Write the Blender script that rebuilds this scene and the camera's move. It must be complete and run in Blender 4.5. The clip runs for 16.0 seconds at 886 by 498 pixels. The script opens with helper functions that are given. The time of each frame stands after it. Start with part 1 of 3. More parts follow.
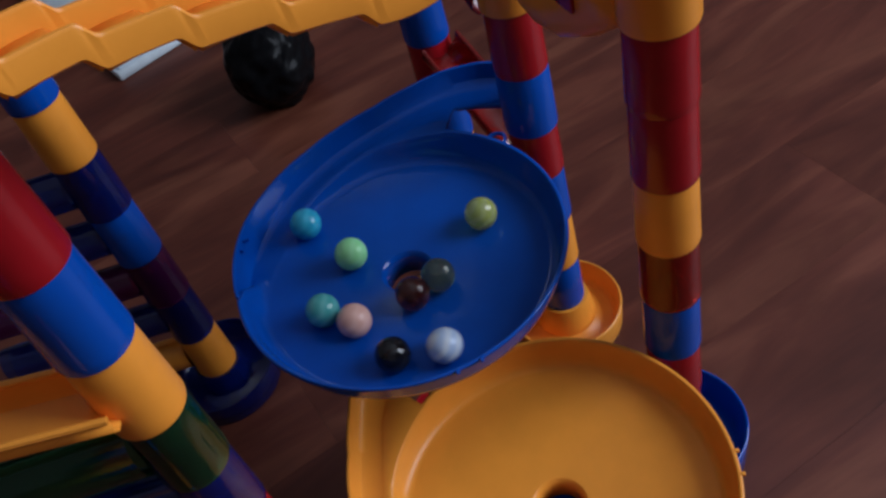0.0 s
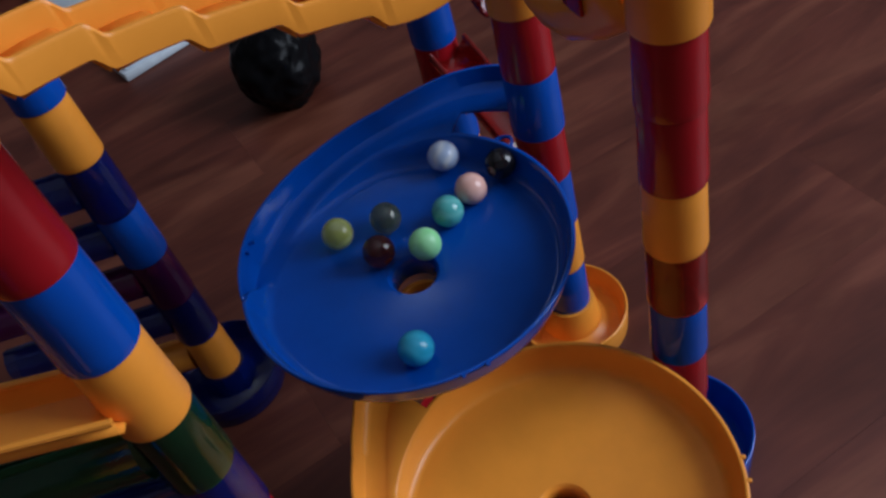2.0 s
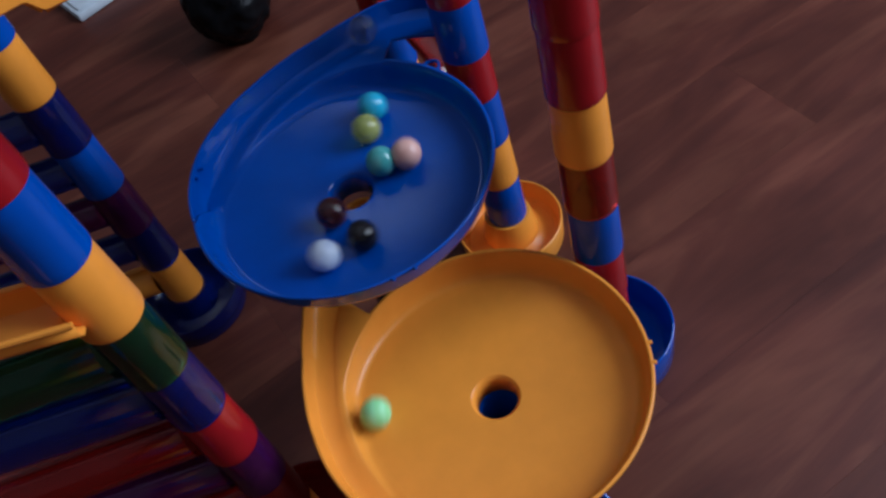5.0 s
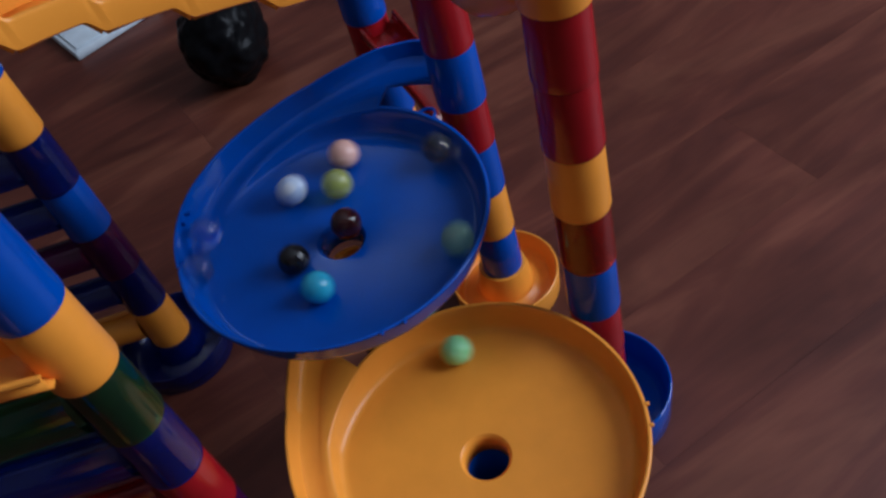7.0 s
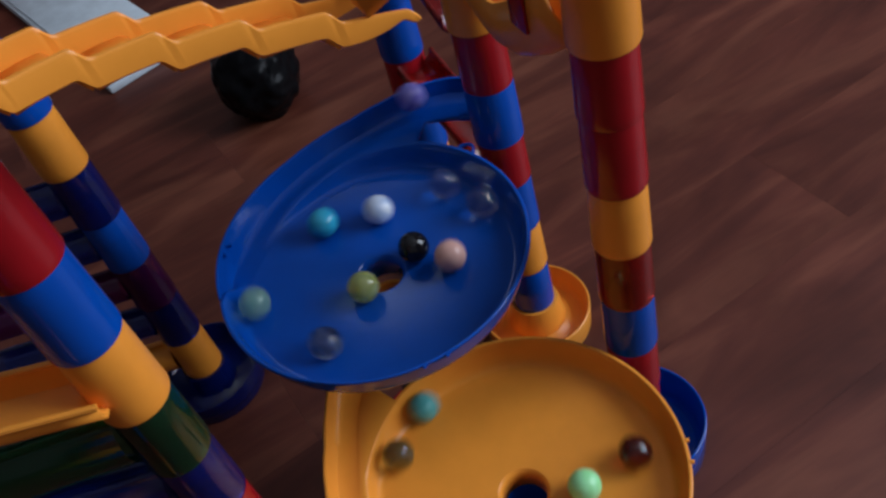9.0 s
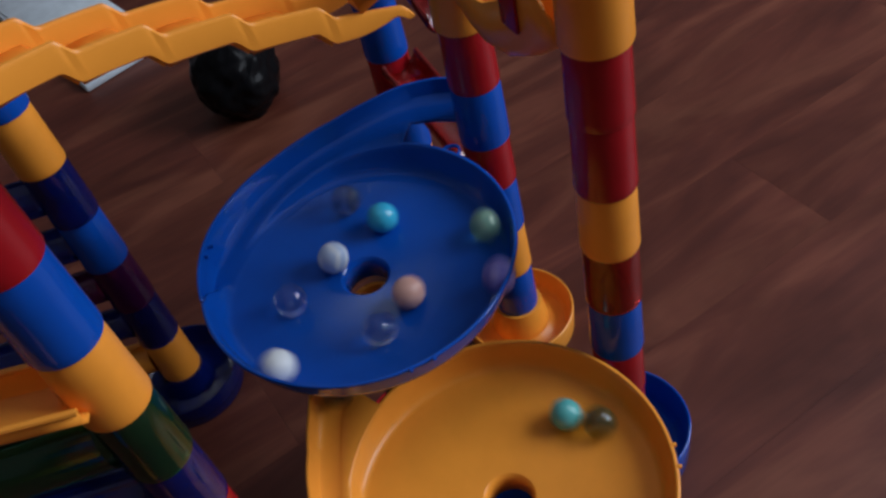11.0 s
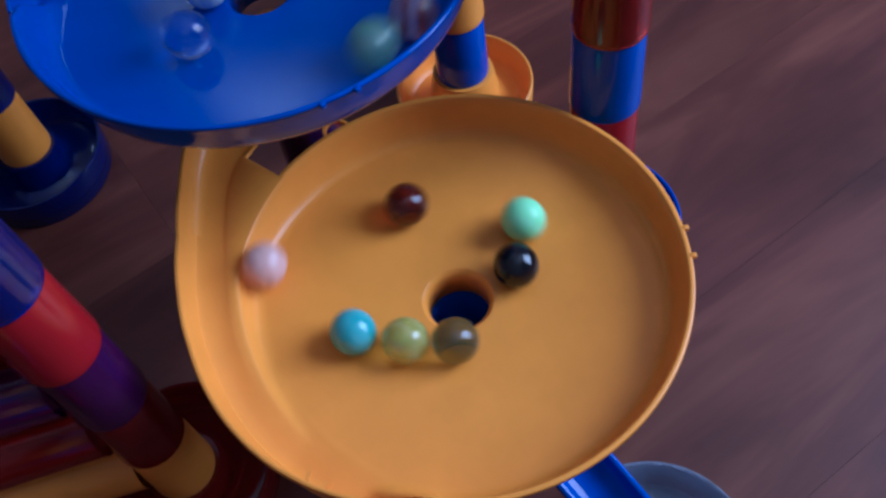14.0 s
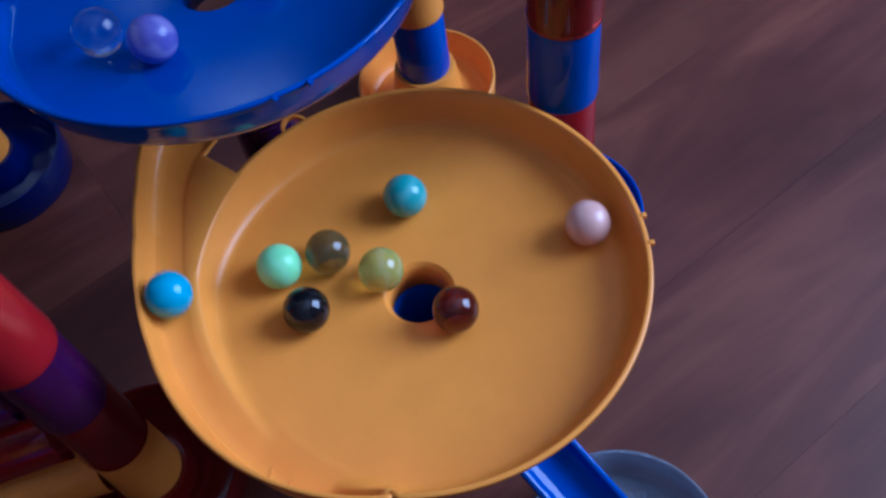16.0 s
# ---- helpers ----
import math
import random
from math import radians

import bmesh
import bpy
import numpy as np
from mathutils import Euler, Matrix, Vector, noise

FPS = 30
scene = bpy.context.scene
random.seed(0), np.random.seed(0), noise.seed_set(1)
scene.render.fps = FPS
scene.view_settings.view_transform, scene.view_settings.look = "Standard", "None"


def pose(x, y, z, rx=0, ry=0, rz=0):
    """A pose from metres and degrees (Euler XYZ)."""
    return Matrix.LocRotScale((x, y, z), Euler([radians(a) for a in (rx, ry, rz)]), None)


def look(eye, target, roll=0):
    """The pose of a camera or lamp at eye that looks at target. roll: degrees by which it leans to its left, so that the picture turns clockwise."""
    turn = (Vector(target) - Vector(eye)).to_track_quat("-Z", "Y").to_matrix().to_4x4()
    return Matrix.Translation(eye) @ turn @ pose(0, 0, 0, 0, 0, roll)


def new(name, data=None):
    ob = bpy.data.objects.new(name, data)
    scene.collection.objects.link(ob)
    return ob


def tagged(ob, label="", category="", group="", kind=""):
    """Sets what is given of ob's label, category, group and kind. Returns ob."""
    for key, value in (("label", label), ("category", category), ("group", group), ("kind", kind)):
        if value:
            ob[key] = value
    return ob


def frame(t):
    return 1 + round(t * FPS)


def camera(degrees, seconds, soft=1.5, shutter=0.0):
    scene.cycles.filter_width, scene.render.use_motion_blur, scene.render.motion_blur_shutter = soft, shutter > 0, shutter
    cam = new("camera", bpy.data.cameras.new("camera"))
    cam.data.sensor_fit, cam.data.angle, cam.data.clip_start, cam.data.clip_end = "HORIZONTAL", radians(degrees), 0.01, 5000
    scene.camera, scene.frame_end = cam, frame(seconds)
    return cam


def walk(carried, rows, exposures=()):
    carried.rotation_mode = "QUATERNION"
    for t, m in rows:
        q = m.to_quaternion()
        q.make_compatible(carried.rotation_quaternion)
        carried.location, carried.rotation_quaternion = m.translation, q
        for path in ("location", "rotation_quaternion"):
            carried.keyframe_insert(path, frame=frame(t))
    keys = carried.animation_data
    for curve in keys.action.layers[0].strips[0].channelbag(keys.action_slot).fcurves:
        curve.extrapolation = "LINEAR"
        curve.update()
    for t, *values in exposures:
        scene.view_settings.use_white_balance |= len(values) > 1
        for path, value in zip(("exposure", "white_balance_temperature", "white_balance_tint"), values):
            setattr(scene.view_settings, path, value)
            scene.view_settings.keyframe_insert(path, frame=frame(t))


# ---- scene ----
# camera and its walk
cam = camera(52.57, 16.0, soft=2.6, shutter=0.5)
PATH = [
    (0.0, 0.0542, 0.0927, 0.4877, 41.76, 12.20, 8.47),
    (0.5, 0.0531, 0.0946, 0.4879, 42.05, 12.26, 8.79),
    (1.0, 0.0508, 0.0953, 0.4881, 42.24, 12.15, 8.88),
    (1.5, 0.0516, 0.0943, 0.4884, 42.22, 12.13, 9.16),
    (2.0, 0.0529, 0.0935, 0.4870, 42.05, 12.12, 8.95),
    (2.5, 0.0530, 0.0925, 0.4866, 41.47, 12.08, 8.67),
    (3.0, 0.0555, 0.0888, 0.4872, 41.36, 12.25, 8.52),
    (3.5, 0.0611, 0.0797, 0.4891, 39.97, 12.32, 7.94),
    (4.0, 0.0832, 0.0549, 0.5082, 36.70, 13.45, 4.39),
    (4.2, 0.0860, 0.0559, 0.5103, 36.67, 13.39, 4.40),
    (6.3, 0.0798, 0.0796, 0.4949, 39.08, 11.11, 9.67),
    (6.5, 0.0821, 0.0788, 0.4966, 39.45, 11.54, 8.89),
    (7.0, 0.0834, 0.0781, 0.4972, 40.04, 11.65, 7.08),
    (7.5, 0.0836, 0.0814, 0.4981, 39.83, 12.47, 6.86),
    (8.0, 0.0790, 0.0831, 0.4946, 39.60, 12.36, 6.80),
    (8.5, 0.0749, 0.0804, 0.4957, 39.88, 12.11, 7.42),
    (9.0, 0.0714, 0.0742, 0.5033, 42.35, 11.91, 8.03),
    (11.3, 0.0639, 0.0768, 0.5001, 42.34, 10.45, 7.12),
    (11.5, 0.0632, 0.0770, 0.5011, 41.52, 10.29, 7.60),
    (12.0, 0.0603, 0.0901, 0.4533, 36.75, 8.44, 6.43),
    (12.5, 0.0386, 0.1100, 0.3997, 33.98, 6.44, 6.36),
    (13.0, 0.0399, 0.1098, 0.3863, 33.49, 5.93, 4.75),
    (13.5, 0.0355, 0.1171, 0.3831, 33.35, 5.61, 4.63),
    (14.0, 0.0345, 0.1198, 0.3782, 32.42, 5.82, 4.89),
    (14.5, 0.0390, 0.1206, 0.3802, 32.09, 6.17, 4.14),
    (15.0, 0.0397, 0.1210, 0.3779, 32.56, 5.97, 3.55),
    (15.5, 0.0397, 0.1198, 0.3768, 32.23, 5.64, 3.39),
    (16.0, 0.0405, 0.1181, 0.3760, 32.26, 5.31, 2.98),
]
EXPOSURES = [(0.0, 0.02, 6000, 10), (3.0, 0.02, 6000, 10), (4.2, 0.2, 5650, 10), (9.0, 0.05, 6050, 10), (11.3, 0.05, 6250, 10), (12.0, 0.1, 5900, 11), (12.5, 0.3, 4750, 13), (14.0, 0.45, 4450, 14), (16.0, 0.45, 4400, 14)]
walk(cam, [(t, pose(x, y, z, rx, ry, rz)) for t, x, y, z, rx, ry, rz in PATH], EXPOSURES)

# ---- daylight through a large side window and a small far one
world = bpy.data.worlds.new("world")
scene.world = world
world.use_nodes = True
world.node_tree.nodes["Background"].inputs[0].default_value = (0.55, 0.7, 1.0, 1)
world.node_tree.nodes["Background"].inputs[1].default_value = 0.5


def window_light(name, where, target, sx, sy, power, colour):
    lamp = bpy.data.lights.new(name, "AREA")
    lamp.shape, lamp.size, lamp.size_y, lamp.energy, lamp.color = "RECTANGLE", sx, sy, power, colour
    ob = new(name, lamp)
    ob.matrix_world = look(where, target)
    return ob


window_light("daylight_side", (1.62, 0.76, 1.30), (0.0, 0.45, 1.10), 1.15, 1.45, 38.0, (0.88, 0.93, 1.0))
window_light("daylight_far", (-0.91, 2.07, 1.87), (-0.50, 0.9, 1.0), 0.20, 0.23, 0.30, (0.80, 0.90, 1.0))


# ---- materials
def nodes_of(name):
    m = bpy.data.materials.new(name)
    m.use_nodes = True
    nt = m.node_tree
    return m, nt, nt.nodes["Principled BSDF"]


def link(nt, a, b):
    nt.links.new(a, b)


def noise_node(nt, scale, detail=4.0, rough=0.55, where="Object"):
    co = nt.nodes.new("ShaderNodeTexCoord")
    n = nt.nodes.new("ShaderNodeTexNoise")
    n.inputs["Scale"].default_value, n.inputs["Detail"].default_value, n.inputs["Roughness"].default_value = scale, detail, rough
    link(nt, co.outputs[where], n.inputs["Vector"])
    return n


def ramp_node(nt, source, stops):
    r = nt.nodes.new("ShaderNodeValToRGB")
    while len(r.color_ramp.elements) < len(stops):
        r.color_ramp.elements.new(0.5)
    for e, (p, c) in zip(r.color_ramp.elements, stops):
        e.position, e.color = p, (*c, 1)
    link(nt, source, r.inputs[0])
    return r


def plastic(name, colour, rough=0.28, clear=0.0, ior=1.49, vary=0.12, subsurface=0.0, gloss=0.5):
    """Moulded toy plastic: faint flow marks, dust and scuffs in the gloss."""
    m, nt, b = nodes_of(name)
    n = noise_node(nt, 60.0)
    dark = tuple(c * (1 - vary) for c in colour)
    light = tuple(min(1, c * (1 + vary * 0.6)) for c in colour)
    r = ramp_node(nt, n.outputs["Fac"], [(0.3, dark), (0.7, light)])
    link(nt, r.outputs[0], b.inputs["Base Color"])
    g = noise_node(nt, 240.0, 6.0, 0.7)
    gr = nt.nodes.new("ShaderNodeMapRange")
    gr.inputs[3].default_value, gr.inputs[4].default_value = rough * 0.75, rough * 1.35
    link(nt, g.outputs["Fac"], gr.inputs[0])
    link(nt, gr.outputs[0], b.inputs["Roughness"])
    bump = nt.nodes.new("ShaderNodeBump")
    bump.inputs["Strength"].default_value, bump.inputs["Distance"].default_value = 0.06, 0.0005
    f = noise_node(nt, 900.0, 3.0)
    link(nt, f.outputs["Fac"], bump.inputs["Height"])
    link(nt, bump.outputs[0], b.inputs["Normal"])
    b.inputs["IOR"].default_value, b.inputs["Specular IOR Level"].default_value = ior, gloss
    b.inputs["Transmission Weight"].default_value = clear
    if subsurface:
        b.inputs["Subsurface Weight"].default_value = subsurface
        b.inputs["Subsurface Radius"].default_value = (0.004, 0.002, 0.001)
    return m


YELLOW = plastic("saffron_plastic", (0.90, 0.325, 0.036), 0.30, vary=0.05, gloss=0.36)
BLUE = plastic("royal_blue_plastic", (0.005, 0.070, 0.41), 0.10, vary=0.06, gloss=0.3)
RED = plastic("dark_red_plastic", (0.33, 0.007, 0.012), 0.22, vary=0.08)
CLEAR_RED = plastic("clear_red_plastic", (0.46, 0.018, 0.014), 0.12, clear=0.7)
CLEAR_BLUE = plastic("clear_navy_plastic", (0.010, 0.035, 0.36), 0.12, clear=0.8)
CLEAR_PURPLE = plastic("clear_purple_plastic", (0.13, 0.012, 0.13), 0.12, clear=0.7)
CLEAR_GREEN = plastic("clear_green_plastic", (0.02, 0.14, 0.06), 0.12, clear=0.85)
CLEAR_WHITE = plastic("clear_white_plastic", (0.62, 0.66, 0.80), 0.16, clear=0.7)
BLACK = plastic("black_plastic", (0.005, 0.005, 0.006), 0.30, gloss=0.08)
WHITE = plastic("white_card", (0.68, 0.76, 0.82), 0.6)


def marble_glass(name, colour, core, clear=0.8, swirl=9.0, rough=0.06):
    """A glass marble: body colour with a twisted vein of a second colour."""
    m, nt, b = nodes_of(name)
    co = nt.nodes.new("ShaderNodeTexCoord")
    w = nt.nodes.new("ShaderNodeTexWave")
    w.inputs["Scale"].default_value, w.inputs["Distortion"].default_value, w.inputs["Detail"].default_value = 55.0, swirl, 2.0
    link(nt, co.outputs["Object"], w.inputs["Vector"])
    r = ramp_node(nt, w.outputs["Fac"], [(0.45, colour), (0.8, core)])
    link(nt, r.outputs[0], b.inputs["Base Color"])
    b.inputs["Roughness"].default_value, b.inputs["Transmission Weight"].default_value, b.inputs["IOR"].default_value = rough, clear, 1.5
    return m


def wood_floor():
    """Red-brown laminate: broad soft streaks along the plank, cloudy patches, fine grain and a worn sheen."""
    m, nt, b = nodes_of("red_brown_laminate")
    geo = nt.nodes.new("ShaderNodeNewGeometry")
    along_planks = nt.nodes.new("ShaderNodeMapping")
    along_planks.inputs["Rotation"].default_value = (0, 0, radians(-41))
    link(nt, geo.outputs["Position"], along_planks.inputs["Vector"])
    info = nt.nodes.new("ShaderNodeObjectInfo")
    sh = nt.nodes.new("ShaderNodeVectorMath")
    sh.operation = "ADD"
    sc = nt.nodes.new("ShaderNodeVectorMath")
    sc.operation = "SCALE"
    sc.inputs[0].default_value = (0.30, 0.05, 0.0)
    link(nt, info.outputs["Random"], sc.inputs["Scale"])
    link(nt, along_planks.outputs[0], sh.inputs[0])
    link(nt, sc.outputs[0], sh.inputs[1])

    def streaks(along, across, scale, detail, distortion):
        mp = nt.nodes.new("ShaderNodeMapping")
        mp.inputs["Scale"].default_value = (along, across, across)
        link(nt, sh.outputs[0], mp.inputs["Vector"])
        n = nt.nodes.new("ShaderNodeTexNoise")
        n.inputs["Scale"].default_value, n.inputs["Detail"].default_value, n.inputs["Roughness"].default_value, n.inputs["Distortion"].default_value = scale, detail, 0.6, distortion
        link(nt, mp.outputs[0], n.inputs["Vector"])
        return n

    broad = streaks(2.6, 11.0, 1.5, 4.0, 1.6)
    fine = streaks(6.0, 120.0, 1.5, 4.0, 0.4)
    cloud = streaks(7.0, 10.0, 1.0, 3.0, 0.3)
    r = ramp_node(nt, broad.outputs["Fac"], [(0.25, (0.062, 0.0135, 0.0092)), (0.5, (0.112, 0.028, 0.0165)), (0.75, (0.190, 0.062, 0.034))])
    mix = nt.nodes.new("ShaderNodeMix")
    mix.data_type, mix.blend_type = "RGBA", "SOFT_LIGHT"
    mix.inputs["Factor"].default_value = 0.22
    link(nt, r.outputs[0], mix.inputs["A"])
    link(nt, fine.outputs["Fac"], mix.inputs["B"])
    mix2 = nt.nodes.new("ShaderNodeMix")
    mix2.data_type, mix2.blend_type = "RGBA", "OVERLAY"
    mix2.inputs["Factor"].default_value = 0.55
    link(nt, mix.outputs["Result"], mix2.inputs["A"])
    link(nt, cloud.outputs["Fac"], mix2.inputs["B"])
    hsv = nt.nodes.new("ShaderNodeHueSaturation")
    mr = nt.nodes.new("ShaderNodeMapRange")
    mr.inputs[3].default_value, mr.inputs[4].default_value = 0.98, 1.02
    link(nt, info.outputs["Random"], mr.inputs[0])
    link(nt, mr.outputs[0], hsv.inputs["Value"])
    link(nt, mix2.outputs["Result"], hsv.inputs["Color"])
    link(nt, hsv.outputs[0], b.inputs["Base Color"])
    rr = nt.nodes.new("ShaderNodeMapRange")
    rr.inputs[3].default_value, rr.inputs[4].default_value = 0.34, 0.55
    link(nt, cloud.outputs["Fac"], rr.inputs[0])
    link(nt, rr.outputs[0], b.inputs["Roughness"])
    b.inputs["Specular IOR Level"].default_value = 0.38
    bump = nt.nodes.new("ShaderNodeBump")
    bump.inputs["Strength"].default_value, bump.inputs["Distance"].default_value = 0.06, 0.0004
    link(nt, broad.outputs["Fac"], bump.inputs["Height"])
    link(nt, bump.outputs[0], b.inputs["Normal"])
    return m


FLOOR = wood_floor()
PAINT = plastic("wall_paint", (0.25, 0.235, 0.225), 0.8)
CEILING = plastic("ceiling_paint", (0.84, 0.84, 0.84), 0.8)


# ---- mesh helpers
def finish(bm, name, material, smooth=True):
    bmesh.ops.recalc_face_normals(bm, faces=bm.faces)
    me = bpy.data.meshes.new(name)
    bm.to_mesh(me)
    bm.free()
    if smooth:
        me.polygons.foreach_set("use_smooth", [True] * len(me.polygons))
        me.set_sharp_from_angle(angle=radians(38))
    me.materials.append(material)
    return me


def part(name, bm, material, parent, label="", smooth=True):
    ob = new(name, finish(bm, name, material, smooth) if isinstance(bm, bmesh.types.BMesh) else bm)
    ob.parent = parent
    return tagged(ob, label)


def thing(name, label, category, x=0, y=0, z=0, turn=0, group=""):
    ob = new(name)
    ob.matrix_world = pose(x, y, z, 0, 0, turn)
    return tagged(ob, label, category, group)


def lathe(profile, n=40, bm=None, centre=(0, 0), closed=False):
    """A surface of revolution; profile is (radius, height) from end to end."""
    bm = bm or bmesh.new()
    rings = []
    for i in range(n):
        a = 2 * math.pi * i / n
        rings.append([bm.verts.new((centre[0] + r * math.cos(a), centre[1] + r * math.sin(a), z)) for r, z in profile])
    m = len(profile)
    for i in range(n):
        p, q = rings[i], rings[(i + 1) % n]
        for j in range(m if closed else m - 1):
            k = (j + 1) % m
            bm.faces.new((p[j], q[j], q[k], p[k]))
    return bm


def box(x0, y0, z0, x1, y1, z1, bevel=0.0, bm=None, segments=2):
    bm = bm or bmesh.new()
    g = bmesh.ops.create_cube(bm, size=1.0)["verts"]
    bmesh.ops.scale(bm, vec=(x1 - x0, y1 - y0, z1 - z0), verts=g)
    bmesh.ops.translate(bm, vec=((x0 + x1) / 2, (y0 + y1) / 2, (z0 + z1) / 2), verts=g)
    if bevel:
        edges = list({e for v in g for e in v.link_edges})
        bmesh.ops.bevel(bm, geom=edges, offset=bevel, segments=segments, affect="EDGES", profile=0.5)
    return bm


def sweep(points, section, bm=None, closed_section=False, cap=False):
    """A section (side, up) carried along points, kept upright."""
    bm = bm or bmesh.new()
    rows = []
    for i, p in enumerate(points):
        a, b = Vector(points[max(i - 1, 0)]), Vector(points[min(i + 1, len(points) - 1)])
        d = (b - a).normalized()
        side = d.cross(Vector((0, 0, 1))).normalized()
        up = side.cross(d)
        rows.append([bm.verts.new(Vector(p) + side * s + up * u) for s, u in section])
    m = len(section)
    for p, q in zip(rows, rows[1:]):
        for j in range(m if closed_section else m - 1):
            bm.faces.new((p[j], p[(j + 1) % m], q[(j + 1) % m], q[j]))
    if cap:
        bm.faces.new(rows[0])
        bm.faces.new(rows[-1])
    return bm


def thicken(ob, depth, offset=-1.0):
    s = ob.modifiers.new("wall", "SOLIDIFY")
    s.thickness, s.offset = depth, offset
    return ob


# ---- sizes of the toy's system
STEP = 0.0385       # one tube
TUBE = 0.0135       # radius of a tube
DISH = 0.080        # radius of a dish's rim
ARM = 0.1115        # a dish's centre to its feeding tube
BALL = 0.0081       # radius of a marble


def tube_mesh(h=STEP):
    """A tube that widens to a skirt below, with a rounded lip at both ends."""
    return lathe([(TUBE * 0.82, 0.0004), (TUBE * 1.015, 0.0), (TUBE * 1.03, 0.0008), (TUBE * 1.025, 0.004), (TUBE * 1.0, h * 0.5), (TUBE * 0.97, h - 0.0012),
                  (TUBE * 0.955, h - 0.0003), (TUBE * 0.86, h), (TUBE * 0.83, h - 0.001)], 40, closed=True)


TUBES = {}


def tube(parent, material, z, label=""):
    if material.name not in TUBES:
        TUBES[material.name] = finish(tube_mesh(), "tube", material)
    ob = new("tube", TUBES[material.name])
    ob.parent, ob.location = parent, (0, 0, z)
    return tagged(ob, label)


def base_cup(parent, material, neck, label="", rim=0.0205, wide=0.0390):
    """The foot of a tower: a round cup with a raised rim and a cone that holds the lowest tube."""
    bm = lathe([(wide - 0.0018, 0.0), (wide - 0.0010, 0.002), (wide, rim - 0.0012), (wide - 0.0002, rim - 0.0004), (wide - 0.0008, rim), (wide - 0.0015, rim - 0.0003), (wide - 0.0021, rim - 0.0015),
                (wide - 0.0036, 0.0090), (wide - 0.0046, 0.0062), (wide - 0.0070, 0.0045),
                (0.0250, 0.0050), (0.0195, 0.0090), (0.0168, max(neck - 0.004, 0.0105)), (0.0158, max(neck, 0.0135)), (0.0120, max(neck, 0.0135)), (0.0115, 0.0)], 64, closed=True)
    return part("base_cup", bm, material, parent, label)


def tower(x, y, foot, label, pieces, base, neck, turn=0, rim=0.0205, wide=0.0390):
    """pieces: materials from the lowest tube up; foot: the height of the lowest tube's lower end."""
    t = thing("marble_run_tower", label, "toy tower", x, y, 0, turn, "towers of the marble run")
    base_cup(t, base, neck, rim=rim, wide=wide)
    for i, m in enumerate(pieces):
        if m is not None:
            tube(t, m, foot + i * STEP)
    return t


# ---- the room
def slab(name, x0, y0, z0, x1, y1, z1, material, label, category):
    ob = new(name, finish(box(x0, y0, z0, x1, y1, z1), name, material, False))
    return tagged(ob, label, category, kind="structure")


floor_ob = slab("floor", -2.0, -1.6, -0.06, 1.66, 2.1, -0.004, FLOOR, "red-brown wooden laminate floor", "floor")
slab("ceiling", -2.1, -1.7, 2.4, 1.76, 2.2, 2.5, CEILING, "plain dim ceiling", "ceiling")
slab("wall_south", -2.1, -1.7, -0.06, 1.76, -1.6, 2.4, PAINT, "plain painted wall", "wall")
slab("wall_west", -2.1, -1.6, -0.06, -2.0, 2.1, 2.4, PAINT, "plain painted wall", "wall")


def wall_with_opening(name, along, fixed0, fixed1, a0, a1, o0, o1, z0, z1):
    """A wall along x or y with a window's opening from o0 to o1, z0 to z1."""
    bm = bmesh.new()
    for p0, p1, q0, q1 in ((a0, o0, -0.06, 2.4), (o1, a1, -0.06, 2.4), (o0, o1, -0.06, z0), (o0, o1, z1, 2.4)):
        if along == "x":
            box(p0, fixed0, q0, p1, fixed1, q1, bm=bm)
        else:
            box(fixed0, p0, q0, fixed1, p1, q1, bm=bm)
    ob = new(name, finish(bm, name, PAINT, False))
    return tagged(ob, "plain painted wall with a window opening", "wall", kind="structure")


wall_with_opening("wall_north", "x", 2.1, 2.2, -2.1, 1.76, -1.02, -0.80, 1.74, 2.00)
wall_with_opening("wall_east", "y", 1.66, 1.76, -1.6, 2.1, 0.16, 1.36, 0.55, 2.05)


# ---- towers
FEED = (-0.0190, 0.4508)       # the tower that feeds the blue dish
tower(0.0500, 0.3576, 0.2274 - 5 * STEP, "tower of red, blue and yellow plastic tubes", [RED, RED, BLUE, CLEAR_RED, YELLOW, RED, RED, None, YELLOW], BLUE, 0.034, rim=0.0295)
feed_tower = tower(*FEED, 0.0295, "tower of blue, yellow and red plastic tubes", [BLUE, YELLOW, BLUE, RED], YELLOW, 0.0295, wide=0.0370)
tube(feed_tower, RED, 0.2145)
tower(-0.2532, 0.4023, 0.0235, "tower of clear navy, purple, blue and yellow tubes", [YELLOW, CLEAR_BLUE, CLEAR_PURPLE, BLUE, CLEAR_BLUE, YELLOW, BLUE], CLEAR_BLUE, 0.0235)
tower(-0.1238, 0.2335, 0.0178, "tall tower of clear and solid coloured plastic tubes",
      [YELLOW, CLEAR_RED, CLEAR_PURPLE, RED, CLEAR_BLUE, CLEAR_GREEN, YELLOW, BLUE, RED, YELLOW], CLEAR_RED, 0.0178)
tower(-0.0730, 0.3583, 0.1416 - 3 * STEP, "short tower of clear purple and red tubes under the blue dish", [RED, CLEAR_PURPLE], RED, 0.026)
tower(-0.0017, 0.2734, 0.0100, "short tower of blue tubes under the yellow dish", [BLUE, BLUE], BLUE, 0.0135)
tower(-0.0870, 0.5270, 0.184 - 4 * STEP, "tower of blue and red tubes behind the blue dish", [BLUE, YELLOW, BLUE, RED, BLUE, BLUE], YELLOW, 0.03)
tower(0.0725, 0.2064, 0.020, "clear plastic base cup at the ramp's end", [], CLEAR_WHITE, 0.0135)
